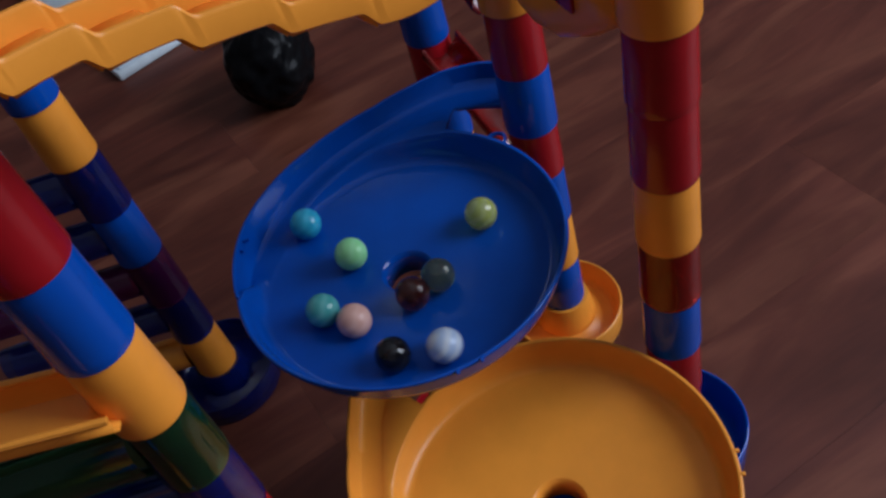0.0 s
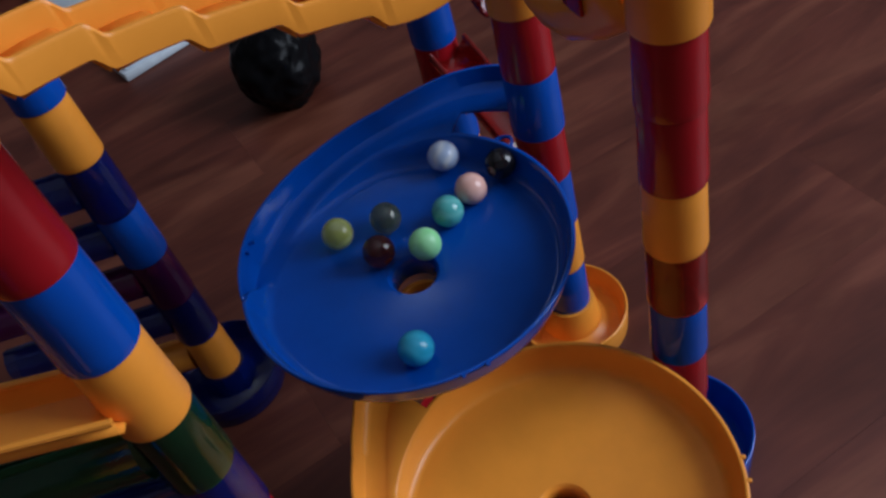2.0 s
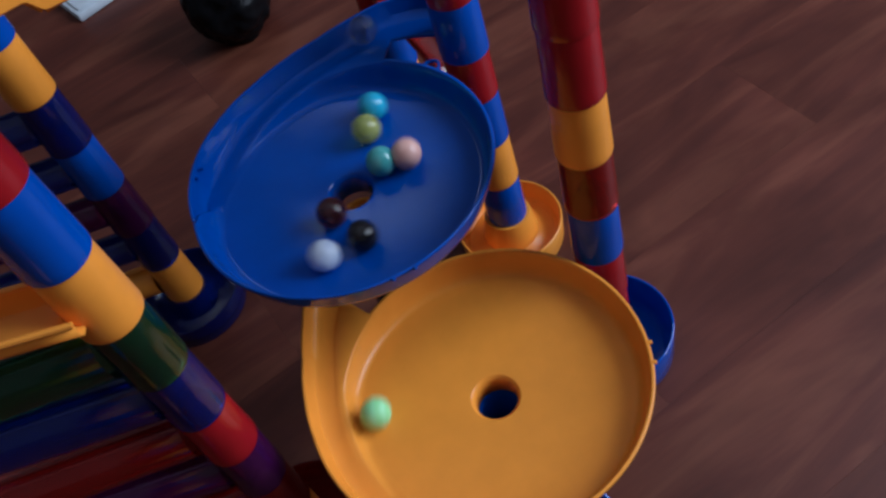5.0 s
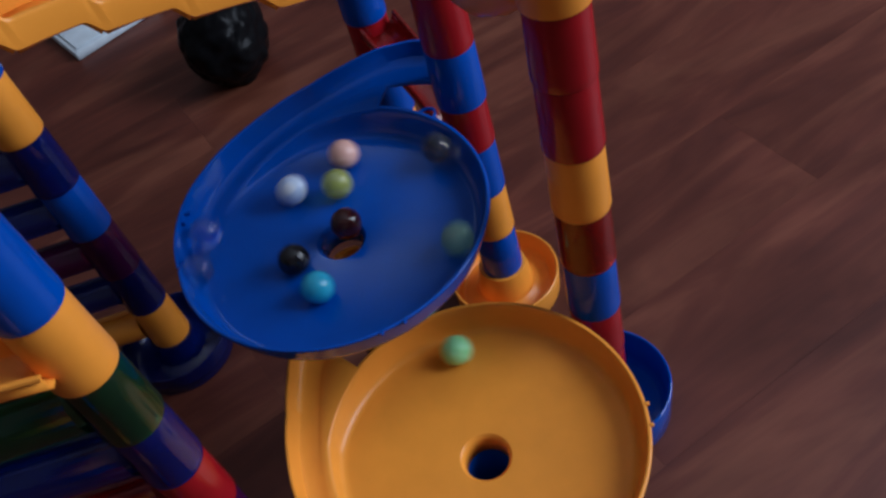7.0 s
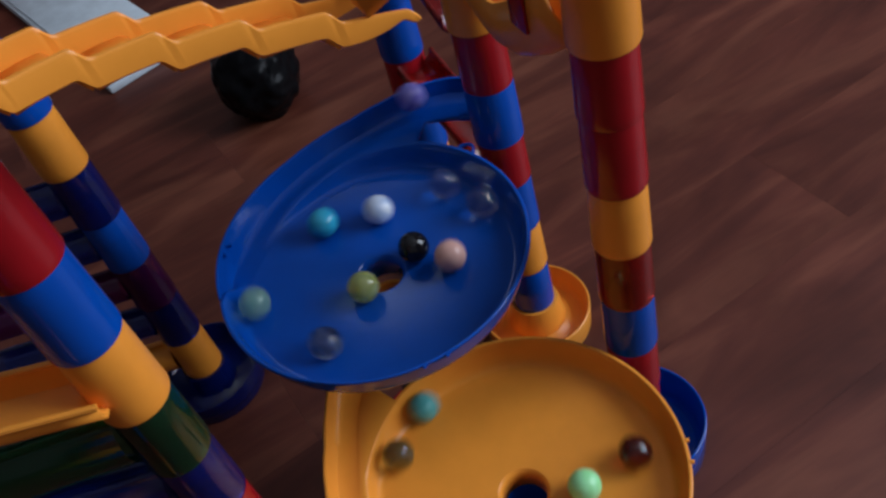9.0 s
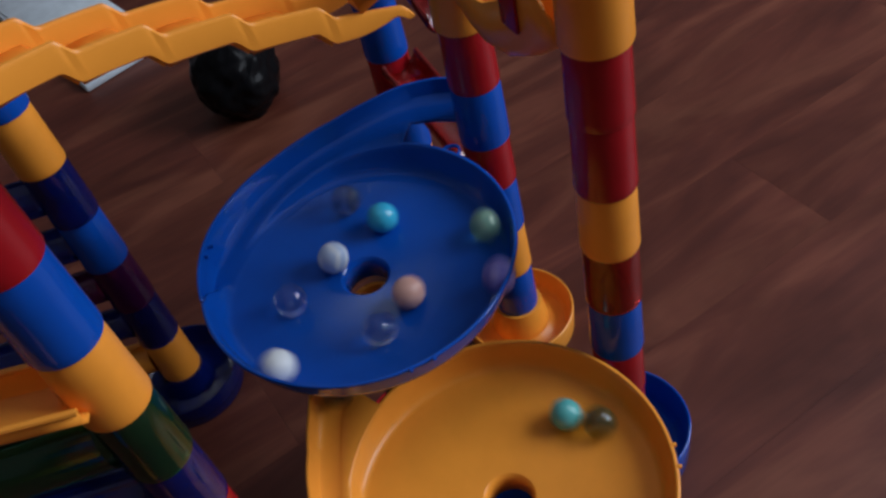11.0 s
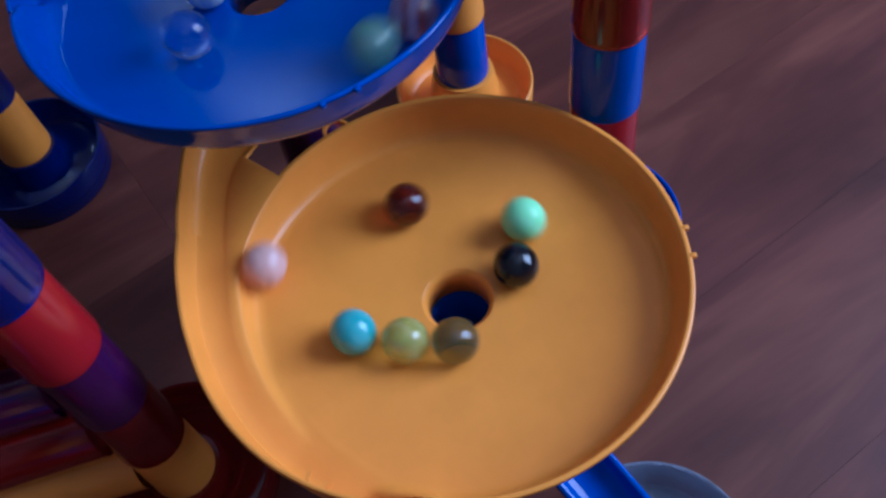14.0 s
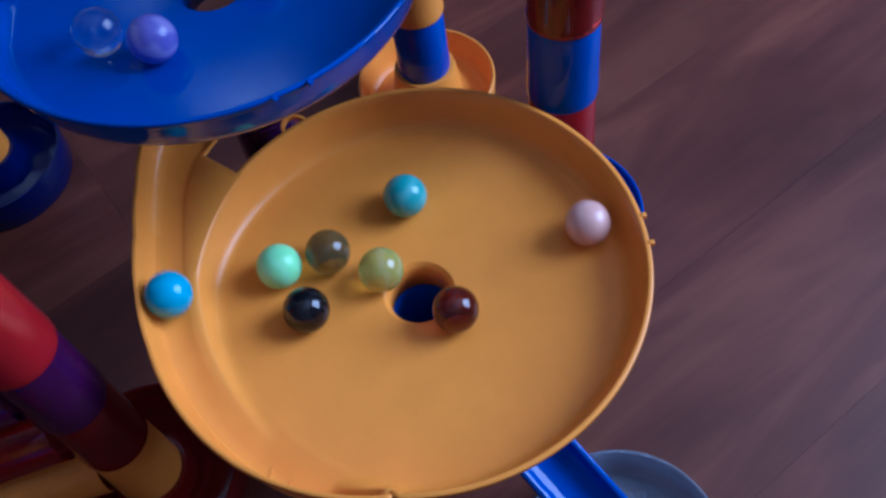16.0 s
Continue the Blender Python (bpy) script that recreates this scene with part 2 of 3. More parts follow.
tower(-0.1500, 0.0970, 0.0215, "tall tower that holds the stair track", [BLUE, YELLOW, RED, BLUE, YELLOW, RED, BLUE, YELLOW, RED, BLUE, YELLOW], RED, 0.0215)


# ---- dishes: a shallow bowl with a hole in the middle and a spiral chute from its feeding tube
def dish_floor(r):
    """Height of a dish's floor below its rim."""
    return -0.0195 + 0.0030 * min(max((r - 0.012) / 0.062, 0), 1)


CHUTE = 140.0       # degrees over which the chute runs beside the dish


def chute_at(rel):
    """Inner and outer radius, floor and wall top of the chute, rel degrees on from the feeding tube."""
    outer = float(np.interp(rel, (0, 15, 24, 34, 45, 58, 71, 89, 105, 125, 140), (0.1250, 0.1205, 0.1145, 0.1055, 0.0982, 0.0937, 0.0906, 0.0880, 0.0856, 0.0818, 0.0788)))
    inner = 0.0985 - 0.0015 * rel / 19.0 if rel < 19 else min(step_radius(rel) + 0.0010, outer - 0.0020)
    top = float(np.interp(rel, (0, 24, 45, 70, 92, 140), (0.0130, 0.0100, 0.0055, 0.0018, 0.0003, 0.0)))
    return inner, outer, max(0.0015 - 0.000175 * rel, -0.0165), top


def step_radius(rel):
    """Radius of the step from the chute's floor down to the dish's."""
    near = np.linspace(-5, 5, 11) * min(max((rel - 19) / 8, 0), 1)
    return float(np.interp(rel + near, (0, 19, 22, 27, 37, 47, 62, 75, 90, 105, 140), (0.0960, 0.0960, 0.0957, 0.0930, 0.0855, 0.0808, 0.0773, 0.0752, 0.0738, 0.0738, 0.0790)).mean())


def divider_top(rel):
    """Height of the step between dish and chute: the rim up to where they meet, then the chute's floor."""
    if rel < 19:
        return 0.0
    k = min(max((rel - 122) / 18, 0), 1)
    return min(0.0, chute_at(rel)[2] + 0.0010 * max(0.0, 1 - (rel - 19) / 70)) * (1 - k * k * (3 - 2 * k))


def dish(name, label, material, x, y, rim, turn, feed):
    t = thing(name, label, "marble run dish", x, y, rim, turn, "spiral dishes of the marble run")
    n = 240
    bm = bmesh.new()
    cols, chute = [], []
    for i in range(n):
        rel = 360.0 * i / n
        a = radians(rel)
        top = divider_top(rel) if rel <= CHUTE else 0.0
        shift = min(step_radius(rel) - DISH, 0.0) if rel <= CHUTE else 0.0
        prof = [(0.0118, -0.032), (0.0118, -0.0215), (0.0122, -0.0203), (0.0132, dish_floor(0.0135)), (0.0142, dish_floor(0.0142)), (0.0148, dish_floor(0.0148)), (0.017, dish_floor(0.017)), (0.030, dish_floor(0.030)), (0.050, dish_floor(0.050)),
                (0.0690, dish_floor(0.0690)), (0.0704, dish_floor(0.0704)), (0.0716, -0.0163), (0.0730, -0.0154), (0.0743, -0.0136), (0.0755, -0.0108), (0.0765, -0.0072), (0.0774, -0.0034), (0.0780, -0.0012), (0.0785, -0.0003), (DISH - 0.0004, 0.0)]
        prof = [(r + shift * min(max((r - 0.045) / 0.034, 0), 1), -0.0165 + (z + 0.0165) * (top + 0.0165) / 0.0165 if j > 10 else z) for j, (r, z) in enumerate(prof)]
        cols.append([bm.verts.new((r * math.cos(a), r * math.sin(a), z)) for r, z in prof])
        if rel <= CHUTE:
            ri, ro, zf, zt = chute_at(rel)
            w = ro - ri
            cp = []
            if rel < 19:
                cp = [(ri, 0.008 - 0.0092 * rel / 19), (ri + 0.0006, zf + 0.003 * (1 - rel / 19))]
            else:
                cp = [(ri, top), (ri + min(0.0010, w * 0.1), min(top, zf + 0.0003))]
            cp += [(ri + w * 0.15, zf), (ri + w * 0.35, zf), (ri + w * 0.62, zf + 0.0002), (ri + w * 0.80, zf + 0.0016),
                   (ro - min(0.0012, w * 0.1), zf * 0.55 + 0.0030), (ro, zt), (ro + 0.0009, zt + 0.0003)]
            chute.append([bm.verts.new((r * math.cos(a), r * math.sin(a), z)) for r, z in cp])
    for i in range(n):
        p, q = cols[i], cols[(i + 1) % n]
        for j in range(len(p) - 1):
            bm.faces.new((p[j], q[j], q[j + 1], p[j + 1]))
    for i in range(len(chute) - 1):
        p, q = chute[i], chute[i + 1]
        for j in range(len(p) - 1):
            bm.faces.new((p[j], q[j], q[j + 1], p[j + 1]))
        if 360.0 * i / n >= 19:
            bm.faces.new((cols[i][-1], cols[i + 1][-1], q[0], p[0]))
    bmesh.ops.recalc_face_normals(bm, faces=bm.faces)
    body = part("bowl", bm, material, t)
    body.data.shade_smooth()
    thicken(body, 0.0016, 0.0)
    ring = part("feed_tube", lathe([(TUBE * 0.85, 0.0), (TUBE * 1.05, 0.0), (TUBE * 1.06, 0.001), (TUBE * 1.0, STEP - 0.001), (TUBE * 0.96, STEP), (TUBE * 0.85, STEP - 0.0006)], 44, closed=True), material, t)
    ring.matrix_basis = pose(0, 0, 0, 0, 0, -turn) @ pose(feed[0] - x, feed[1] - y, 0.0290 - STEP)
    for rel, size in ((-1.5, 0.0048), (114.0, 0.0036)):
        bm = bmesh.new()
        a = radians(rel)
        pts = [(DISH * math.cos(a) + size * 1.25 * math.sin(b) * math.cos(a) + size * math.cos(b) * math.sin(a),
                DISH * math.sin(a) + size * 1.25 * math.sin(b) * math.sin(a) - size * math.cos(b) * math.cos(a), -0.0018) for b in [math.pi * k / 14 for k in range(15)]]
        sweep(pts, [(-0.0006, -0.0008), (0.0006, -0.0008), (0.0006, 0.0008), (-0.0006, 0.0008)], bm, True, True)
        part("rim_loop", bm, material, t)
    for rel in (-116.0, -124.0):
        a = radians(rel)
        nub = part("rim_nub", box(-0.0010, -0.0009, -0.0007, 0.0012, 0.0009, 0.0011, 0.0004), material, t)
        nub.matrix_basis = pose(DISH * math.cos(a), DISH * math.sin(a), -0.0002, 0, 0, rel)
    return t


BLUE_DISH = (-0.0730, 0.3583, 0.1867, 62.8)
YELLOW_DISH = (-0.0017, 0.2734, 0.1186, 130.0)
dish("blue_spiral_dish", "round royal blue plastic dish with spiral chute and centre hole", BLUE, *BLUE_DISH, FEED)
dish("yellow_spiral_dish", "round saffron yellow plastic dish with spiral chute and centre hole", YELLOW, *YELLOW_DISH, BLUE_DISH[:2])


# ---- stair track that runs down to the tower of red and yellow tubes
def stair_base(u):
    """A point of the near wall's lower edge, u treads down the track, which bends slightly as it goes."""
    k = max(u, -1.0)
    return Vector((-0.0690 + 0.0123 * k + 0.00102 * k * k, 0.2393 + 0.0168 * k - 0.00008 * k * k, 0.3833 - 0.0077 * k - 0.00063 * k * k)) + (u - k) * Vector((0.0103, 0.0170, -0.0064))


def stair_track():
    t = thing("stair_track", "saffron yellow plastic stair track for marbles", "marble track")
    flat = Vector((0.0123, 0.0168, 0)).normalized()
    side = Vector((-flat.y, flat.x, 0))
    k0, k1 = -6, 4.1

    def saw(u):
        """The step in a wall's edges: slowly up against the slope, then down in a rounded drop."""
        f = u - math.floor(u)
        return 0.0036 * (f / 0.80) - 0.0018 if f < 0.80 else 0.0018 * math.cos(math.pi * (f - 0.80) / 0.20)

    def wall(off, name):
        """A side wall whose upper and lower edges step down once each tread."""
        bm = bmesh.new()
        rows = []
        n = int((k1 - k0) * 20)
        for i in range(n + 1):
            u = k0 + (k1 - k0) * i / n
            end = max(0.0, (u - (k1 - 0.95)) / 0.95)
            low = 0.0022 + saw(u + 0.93) + 0.0085 * end ** 2
            top = 0.0112 + saw(u + 0.82)
            base = stair_base(u)
            sect = [(-0.0010, low + 0.0006), (-0.0004, low), (0.0004, low), (0.0010, low + 0.0006), (0.0011, top - 0.0010), (0.0006, top), (-0.0006, top), (-0.0011, top - 0.0010)]
            rows.append([bm.verts.new(base + side * (off + o) + Vector((0, 0, z))) for o, z in sect])
        for p, q in zip(rows, rows[1:]):
            for j in range(8):
                bm.faces.new((p[j], p[(j + 1) % 8], q[(j + 1) % 8], q[j]))
        bm.faces.new(rows[0])
        bm.faces.new(rows[-1])
        ob = part(name, bm, YELLOW, t)
        ob.data.shade_smooth()
        return ob

    wall(0.0, "side_wall")
    wall(0.0200, "side_wall")
    for k in range(k0, 3):
        bm = bmesh.new()
        pts = [(0.07, 0.0015), (0.55, 0.0045), (0.87, 0.0060), (0.95, 0.0050), (1.03, 0.0026), (1.07, 0.0015)]
        rows = [[bm.verts.new(stair_base(k + s) + side * o + Vector((0, 0, dz))) for o in (0.0, 0.0100, 0.0200)] for s, dz in pts]
        for p, q in zip(rows, rows[1:]):
            for j in range(2):
                bm.faces.new((p[j], p[j + 1], q[j + 1], q[j]))
        thicken(part("tread", bm, YELLOW, t), 0.0018)
    # flat landing over the ring that sits on top of the tower
    end = Vector((0.0500, 0.3576, 0.3044 + 2 * STEP))
    ring = part("end_ring", lathe([(TUBE * 0.86, 0.0), (TUBE * 1.07, 0.0), (TUBE * 1.09, 0.001), (TUBE * 1.02, STEP), (TUBE * 0.86, STEP)], 44, closed=True), YELLOW, t)
    ring.location = end
    tail = stair_base(3.6) + side * 0.0100 + Vector((0, 0, 0.0115))
    pts = [tail.lerp(Vector((end.x, end.y, end.z + 0.006)), f) for f in (0.0, 0.25, 0.5, 0.75, 0.9)]
    bm = sweep(pts, [(-0.0125, 0.012), (-0.0123, 0.004), (-0.0105, 0.0005), (-0.005, -0.0008), (0.005, -0.0008), (0.0105, 0.0005), (0.0123, 0.004), (0.0125, 0.012)])
    thicken(part("landing", bm, YELLOW, t), 0.0018)
    head = stair_base(k0) + side * 0.0100
    pts = [head, head.lerp(Vector((-0.1500, 0.0970, head.z + 0.008)), 0.9)]
    bm = sweep(pts, [(-0.0125, 0.014), (-0.0123, 0.003), (-0.0105, -0.0005), (0.0105, -0.0005), (0.0123, 0.003), (0.0125, 0.014)])
    thicken(part("head_trough", bm, YELLOW, t), 0.0018)
    return t


stair_track()


# ---- troughs and ramps between towers
def trough(name, label, material, a, b, width=0.0125, deep=0.010, ring_at=(), category="marble track"):
    """An open channel from a to b with a rolled rim on both sides and a ring on the towers that it joins."""
    t = thing(name, label, category)
    a, b = Vector(a), Vector(b)
    pts = [a.lerp(b, f / 6) for f in range(7)]
    sec = [(-width - 0.0012, deep * 0.9), (-width, deep), (-width * 0.97, deep * 0.45), (-width * 0.75, 0.0012), (-width * 0.3, 0.0), (width * 0.3, 0.0), (width * 0.75, 0.0012),
           (width * 0.97, deep * 0.45), (width, deep), (width + 0.0012, deep * 0.9)]
    bm = sweep(pts, sec)
    body = part("channel", bm, material, t)
    thicken(body, 0.0016)
    for s in (-width - 0.0006, width + 0.0006):
        part("rim", sweep(pts, [(s + 0.0014 * math.cos(k * math.pi / 4), deep * 0.95 + 0.0014 * math.sin(k * math.pi / 4)) for k in range(8)], None, True, True), material, t)
    for x, y, z in ring_at:
        ring = part("ring", lathe([(TUBE * 0.86, 0.0), (TUBE * 1.06, 0.0), (TUBE * 1.07, 0.001), (TUBE * 1.01, STEP), (TUBE * 0.86, STEP)], 40, closed=True), material, t)
        ring.location = (x, y, z)
    return t


def belly_trough():
    """The deep rounded trough from the red tower's ring to the ring over the blue dish's feeding tower."""
    t = thing("belly_trough", "deep saffron yellow trough between two towers with a red paddle", "marble track")
    a, b = Vector((0.0500, 0.3576, 0)), Vector((*FEED, 0))
    for where_to, z in ((a, 0.3012), (b, 0.2515)):
        ring = part("ring", lathe([(TUBE * 0.86, 0.0), (TUBE * 1.06, 0.0), (TUBE * 1.08, 0.001), (TUBE * 1.02, STEP), (TUBE * 0.86, STEP)], 44, closed=True), YELLOW, t)
        ring.location = (where_to.x, where_to.y, z)
    pts = [Vector((*a.lerp(b, f).xy, z)) for f, z in ((0.05, 0.300), (0.15, 0.290), (0.31, 0.2755), (0.48, 0.265), (0.61, 0.2628), (0.72, 0.266), (0.80, 0.271), (0.95, 0.275))]
    sec = [(-0.0128, 0.028), (-0.0126, 0.014), (-0.0112, 0.006), (-0.0078, 0.0018), (-0.003, 0.0), (0.003, 0.0), (0.0078, 0.0018), (0.0112, 0.006), (0.0126, 0.014), (0.0128, 0.028)]
    thicken(part("channel", sweep(pts, sec), YELLOW, t), 0.0018)
    paddle = part("paddle", box(-0.0065, -0.0010, 0.0, 0.0065, 0.0010, 0.030, 0.0008), RED, t, "red plastic paddle")
    paddle.matrix_basis = pose(0.0155, 0.3817, 0.2920, 0, 0, 125)
    return t


belly_trough()
trough("blue_ramp", "royal blue plastic ramp under the yellow dish", BLUE, (0.008, 0.2645, 0.062), (0.066, 0.2123, 0.022), 0.0105, 0.009)
trough("red_ramp", "clear red plastic ramp behind the blue dish", CLEAR_RED, (-0.0800, 0.5195, 0.176), (-0.0300, 0.4672, 0.142), 0.0115, 0.011)
trough("red_ramp", "clear red plastic ramp above the blue dish's feeding tube", CLEAR_RED, (-0.1050, 0.5900, 0.262), (-0.0300, 0.4700, 0.236), 0.0115, 0.011)
trough("yellow_ramp", "saffron yellow plastic trough beside the tall tower", YELLOW, (-0.1240, 0.2252, 0.262), (-0.2020, 0.1945, 0.270), 0.0118, 0.011)


def clear_bar(label, material, x, y, z, dx, dy, length, rise, half=0.0150):
    """A closed clear tube that lies between two towers, flattened below, with a ridge on top."""
    t = thing("connecting_tube", label, "marble tube", group="clear connecting tubes")
    ring = [(0.0108 * math.cos(a), 0.0150 + half * math.sin(a)) for a in [2 * math.pi * k / 20 for k in range(20)]]
    a = Vector((x + dx * 0.012, y + dy * 0.012, z))
    b = Vector((x + dx * length, y + dy * length, z + rise))
    part("tube", sweep([a.lerp(b, f / 4) for f in range(5)], ring, None, True), material, t)
    part("ridge", sweep([a, b], [(-0.0010, 0.0145 + half), (0.0010, 0.0145 + half), (0.0010, 0.0162 + half), (-0.0010, 0.0162 + half)], None, True, True), material, t)
    return t


for i, (m, word) in enumerate(((YELLOW, "saffron"), (CLEAR_RED, "clear red"), (CLEAR_PURPLE, "clear purple"), (CLEAR_RED, "clear red"), (CLEAR_BLUE, "clear navy"), (CLEAR_GREEN, "clear dark green"))):
    clear_bar(word + " plastic tube joining the tall tower", m, -0.1238, 0.2335, 0.0178 + STEP * i + 0.004, -0.93, -0.366, 0.115, 0.003 * (-1) ** i)
for i, (m, word) in enumerate(((YELLOW, "saffron"), (CLEAR_BLUE, "clear navy"), (CLEAR_PURPLE, "clear purple"), (CLEAR_BLUE, "clear navy"), (CLEAR_BLUE, "clear navy"))):
    clear_bar(word + " plastic tube joining the navy tower", m, -0.2532, 0.4023, 0.0235 + STEP * i + 0.004, -0.93, -0.366, 0.115, 0.0, 0.0120)


# ---- things on the floor behind the toy
def black_bag():
    """A small crumpled sack: a lumpy body that narrows to a twisted neck with loose ears."""
    t = thing("black_bag", "crumpled glossy black plastic bag on the wooden floor", "bag", -0.300, 0.722, 0, 12)
    bm = bmesh.new()
    bmesh.ops.create_icosphere(bm, subdivisions=5, radius=1.0)
    for v in bm.verts:
        p = v.co.copy()
        crease = noise.fractal(p * 1.7, 1.0, 2.0, 3) * 0.10 + abs(noise.noise(p * 3.0 + Vector((3, 1, 2)))) * 0.10
        k = 1.0 + crease
        z = p.z * k
        v.co = (p.x * k * 0.040, p.y * k * 0.044, max(0.038 + z * 0.042, 0.0006))
    part("body", bm, BLACK, t)
    for turn, lean in ((20, 24), (150, 30), (265, 18)):
        ear = bmesh.new()
        rows = []
        for i in range(6):
            u = i / 5
            rows.append([ear.verts.new(((w - 0.5) * 0.028 * (0.35 + u), 0.004 * math.sin(7 * w + turn) * u, 0.026 * u)) for w in (0.0, 0.2, 0.4, 0.6, 0.8, 1.0)])
        for p, q in zip(rows, rows[1:]):
            for k in range(5):
                ear.faces.new((p[k], p[k + 1], q[k + 1], q[k]))
        ob = part("ear", ear, BLACK, t)
        thicken(ob, 0.0006)
        ob.matrix_basis = pose(0, 0, 0.074, 0, 0, turn) @ pose(0, 0.006, 0, -lean, 0, 0)
    return t


black_bag()
tray = thing("white_box_lid", "pale white cardboard box lid lying on the floor", "box lid", -0.588, 0.904, 0, 50)
part("sheet", box(-0.050, -0.17, 0.0, 0.050, 0.17, 0.010, 0.003), WHITE, tray)
part("lip", box(-0.045, -0.165, 0.0102, 0.045, 0.165, 0.0120, 0.0008), WHITE, tray)
crate = thing("dark_crate", "dark red plastic crate on the floor", "crate", -0.80, 1.02, 0, 30)
part("body", box(-0.06, -0.05, 0.0, 0.06, 0.05, 0.07, 0.006), CLEAR_RED, crate)
part("rim", box(-0.064, -0.054, 0.0704, 0.064, 0.054, 0.078, 0.003), BLACK, crate)


# ---- marbles: where each one is; b, y: on the blue or yellow dish (mm from its centre, degrees); B, Y: in its chute (degrees on from
# the feeding tube); drop: through the blue dish's hole; wait: queued in the feeding tower
TURQUOISE_MARBLE = [
    (0, "b", 61.1, 156.6), (0.5, "b", 59.1, 192.2), (1, "b", 60.3, 223.6), (1.5, "b", 57.4, 252.6), (2, "b", 51.7, 284.1), (2.5, "b", 47.4, 322.2),
    (3, "b", 49.7, 364.6), (3.5, "b", 64.1, 417.1), (4, "b", 53.1, 529.9), (4.2, "b", 50.2, 584.3), (6.3, "b", 57.4, 1155.6),
    (6.5, "b", 55.9, 1193.6), (7, "b", 36.4, 1346.6), (7.5, "b", 45.9, 1495), (8, "b", 42.9, 1632.7), (8.5, "b", 35.3, 1792.7),
    (9, "b", 46.2, 1940.9), (11.3, "b", 29.5, 2702.6), (11.5, "b", 17.5, 2792.9), (12, "b", 54.9, 2962.6), (12.5, "b", 25.3, 3095.2),
    (13.5, "b", 18.6, 3225.4), (14.6, "b", 12, 3368.6), (14.8, "drop", 0, 0), (15.3, "Y", 2, 0), (15.5, "Y", 22, 0), (16, "Y", 58, 0),
]
LIME_MARBLE = [
    (0, "b", 28.1, 170.5), (0.5, "b", 26.5, 224.1), (1, "b", 22, 257.6), (1.5, "b", 12.3, 326.6), (2, "b", 13.5, 425.9), (2.35, "drop", 0, 0),
    (3.5, "Y", 0, 0), (3.75, "Y", 25, 0), (4, "y", 71.5, 217.4), (4.2, "y", 65.9, 294.9), (6.6, "y", 51.7, 1063.8), (6.8, "y", 47.5, 1127.6), (7, "y", 59.1, 1189.1), (7.8, "y", 43.3, 1413.4), (8, "y", 38.2, 1482.8),
    (8.5, "y", 46.7, 1649), (9, "y", 30.1, 1800.3), (11.5, "y", 37, 2564.4), (12, "y", 61.3, 2692.8), (12.5, "y", 48.6, 2824.5),
    (13, "y", 56.1, 2969.7), (13.5, "y", 46.3, 3080.2), (14, "y", 36.6, 3292.5), (14.5, "y", 62.4, 3348.5), (15, "y", 62.8, 3367.8),
    (15.5, "y", 54.8, 3387.1), (16, "y", 50, 3413.7),
]
YELLOW_GREEN_MARBLE = [
    (0, "b", 44.3, 38.6), (0.5, "b", 50.1, 62.3), (1, "b", 51.2, 91.3), (1.5, "b", 50.1, 121.3), (2, "b", 45.3, 154.8), (2.5, "b", 39.8, 191.7),
    (3, "b", 37.7, 234.9), (3.5, "b", 33, 302.4), (4, "b", 47.5, 468.1), (4.2, "b", 40.9, 522.1), (6.3, "b", 30.3, 1265), (6.5, "b", 22.2, 1342.8),
    (7, "b", 32.4, 1541.5), (7.5, "b", 12.6, 1749.3), (8, "b", 23.9, 1933.5), (8.5, "b", 21.3, 2201.6), (9, "b", 15.5, 2413.1),
    (9.9, "b", 12, 2793.9), (10.1, "drop", 0, 0), (10.5, "Y", 2, 0), (10.75, "Y", 60, 0), (11.3, "y", 71.5, 484.9), (11.5, "y", 66.5, 547.5),
    (12, "y", 31.4, 686.8), (12.5, "y", 56.8, 849.4), (13, "y", 28.2, 973.8), (13.5, "y", 44.4, 1203.2), (14, "y", 26.1, 1313),
    (14.5, "y", 16.6, 1440.9), (15, "y", 21.5, 1501), (15.5, "y", 21.8, 1544.4), (16, "y", 14.1, 1599.4),
]
TEAL_MARBLE = [
    (0, "b", 45.3, -137.9), (0.5, "b", 34.8, -102.8), (1, "b", 26.3, -47.1), (1.5, "b", 25.4, 14.3), (2, "b", 35.5, 66.9), (2.5, "b", 40.6, 100.7),
    (3, "b", 38.8, 131), (3.5, "b", 27.4, 194), (4, "b", 32.5, 408), (4.2, "b", 28.6, 477.7), (6, "b", 12, 1105.9), (6.2, "drop", 0, 0),
    (6.5, "Y", 2, 0), (6.7, "Y", 33, 0), (6.8, "Y", 61, 0), (7.2, "y", 68, 348.6), (7.5, "y", 71.5, 446.8), (8.5, "y", 53.4, 736.4), (9, "y", 68.2, 863.3), (11.3, "y", 46.1, 1589.7),
    (12, "y", 48.1, 1774.5), (12.5, "y", 47.2, 1913.2), (13, "y", 30.5, 2085.4), (13.5, "y", 51.9, 2263.9), (14, "y", 38.7, 2368.7),
    (14.5, "y", 25.2, 2468.8), (15, "y", 25.7, 2529.4), (15.5, "y", 31.1, 2579.7), (16, "y", 36.8, 2620.6),
]
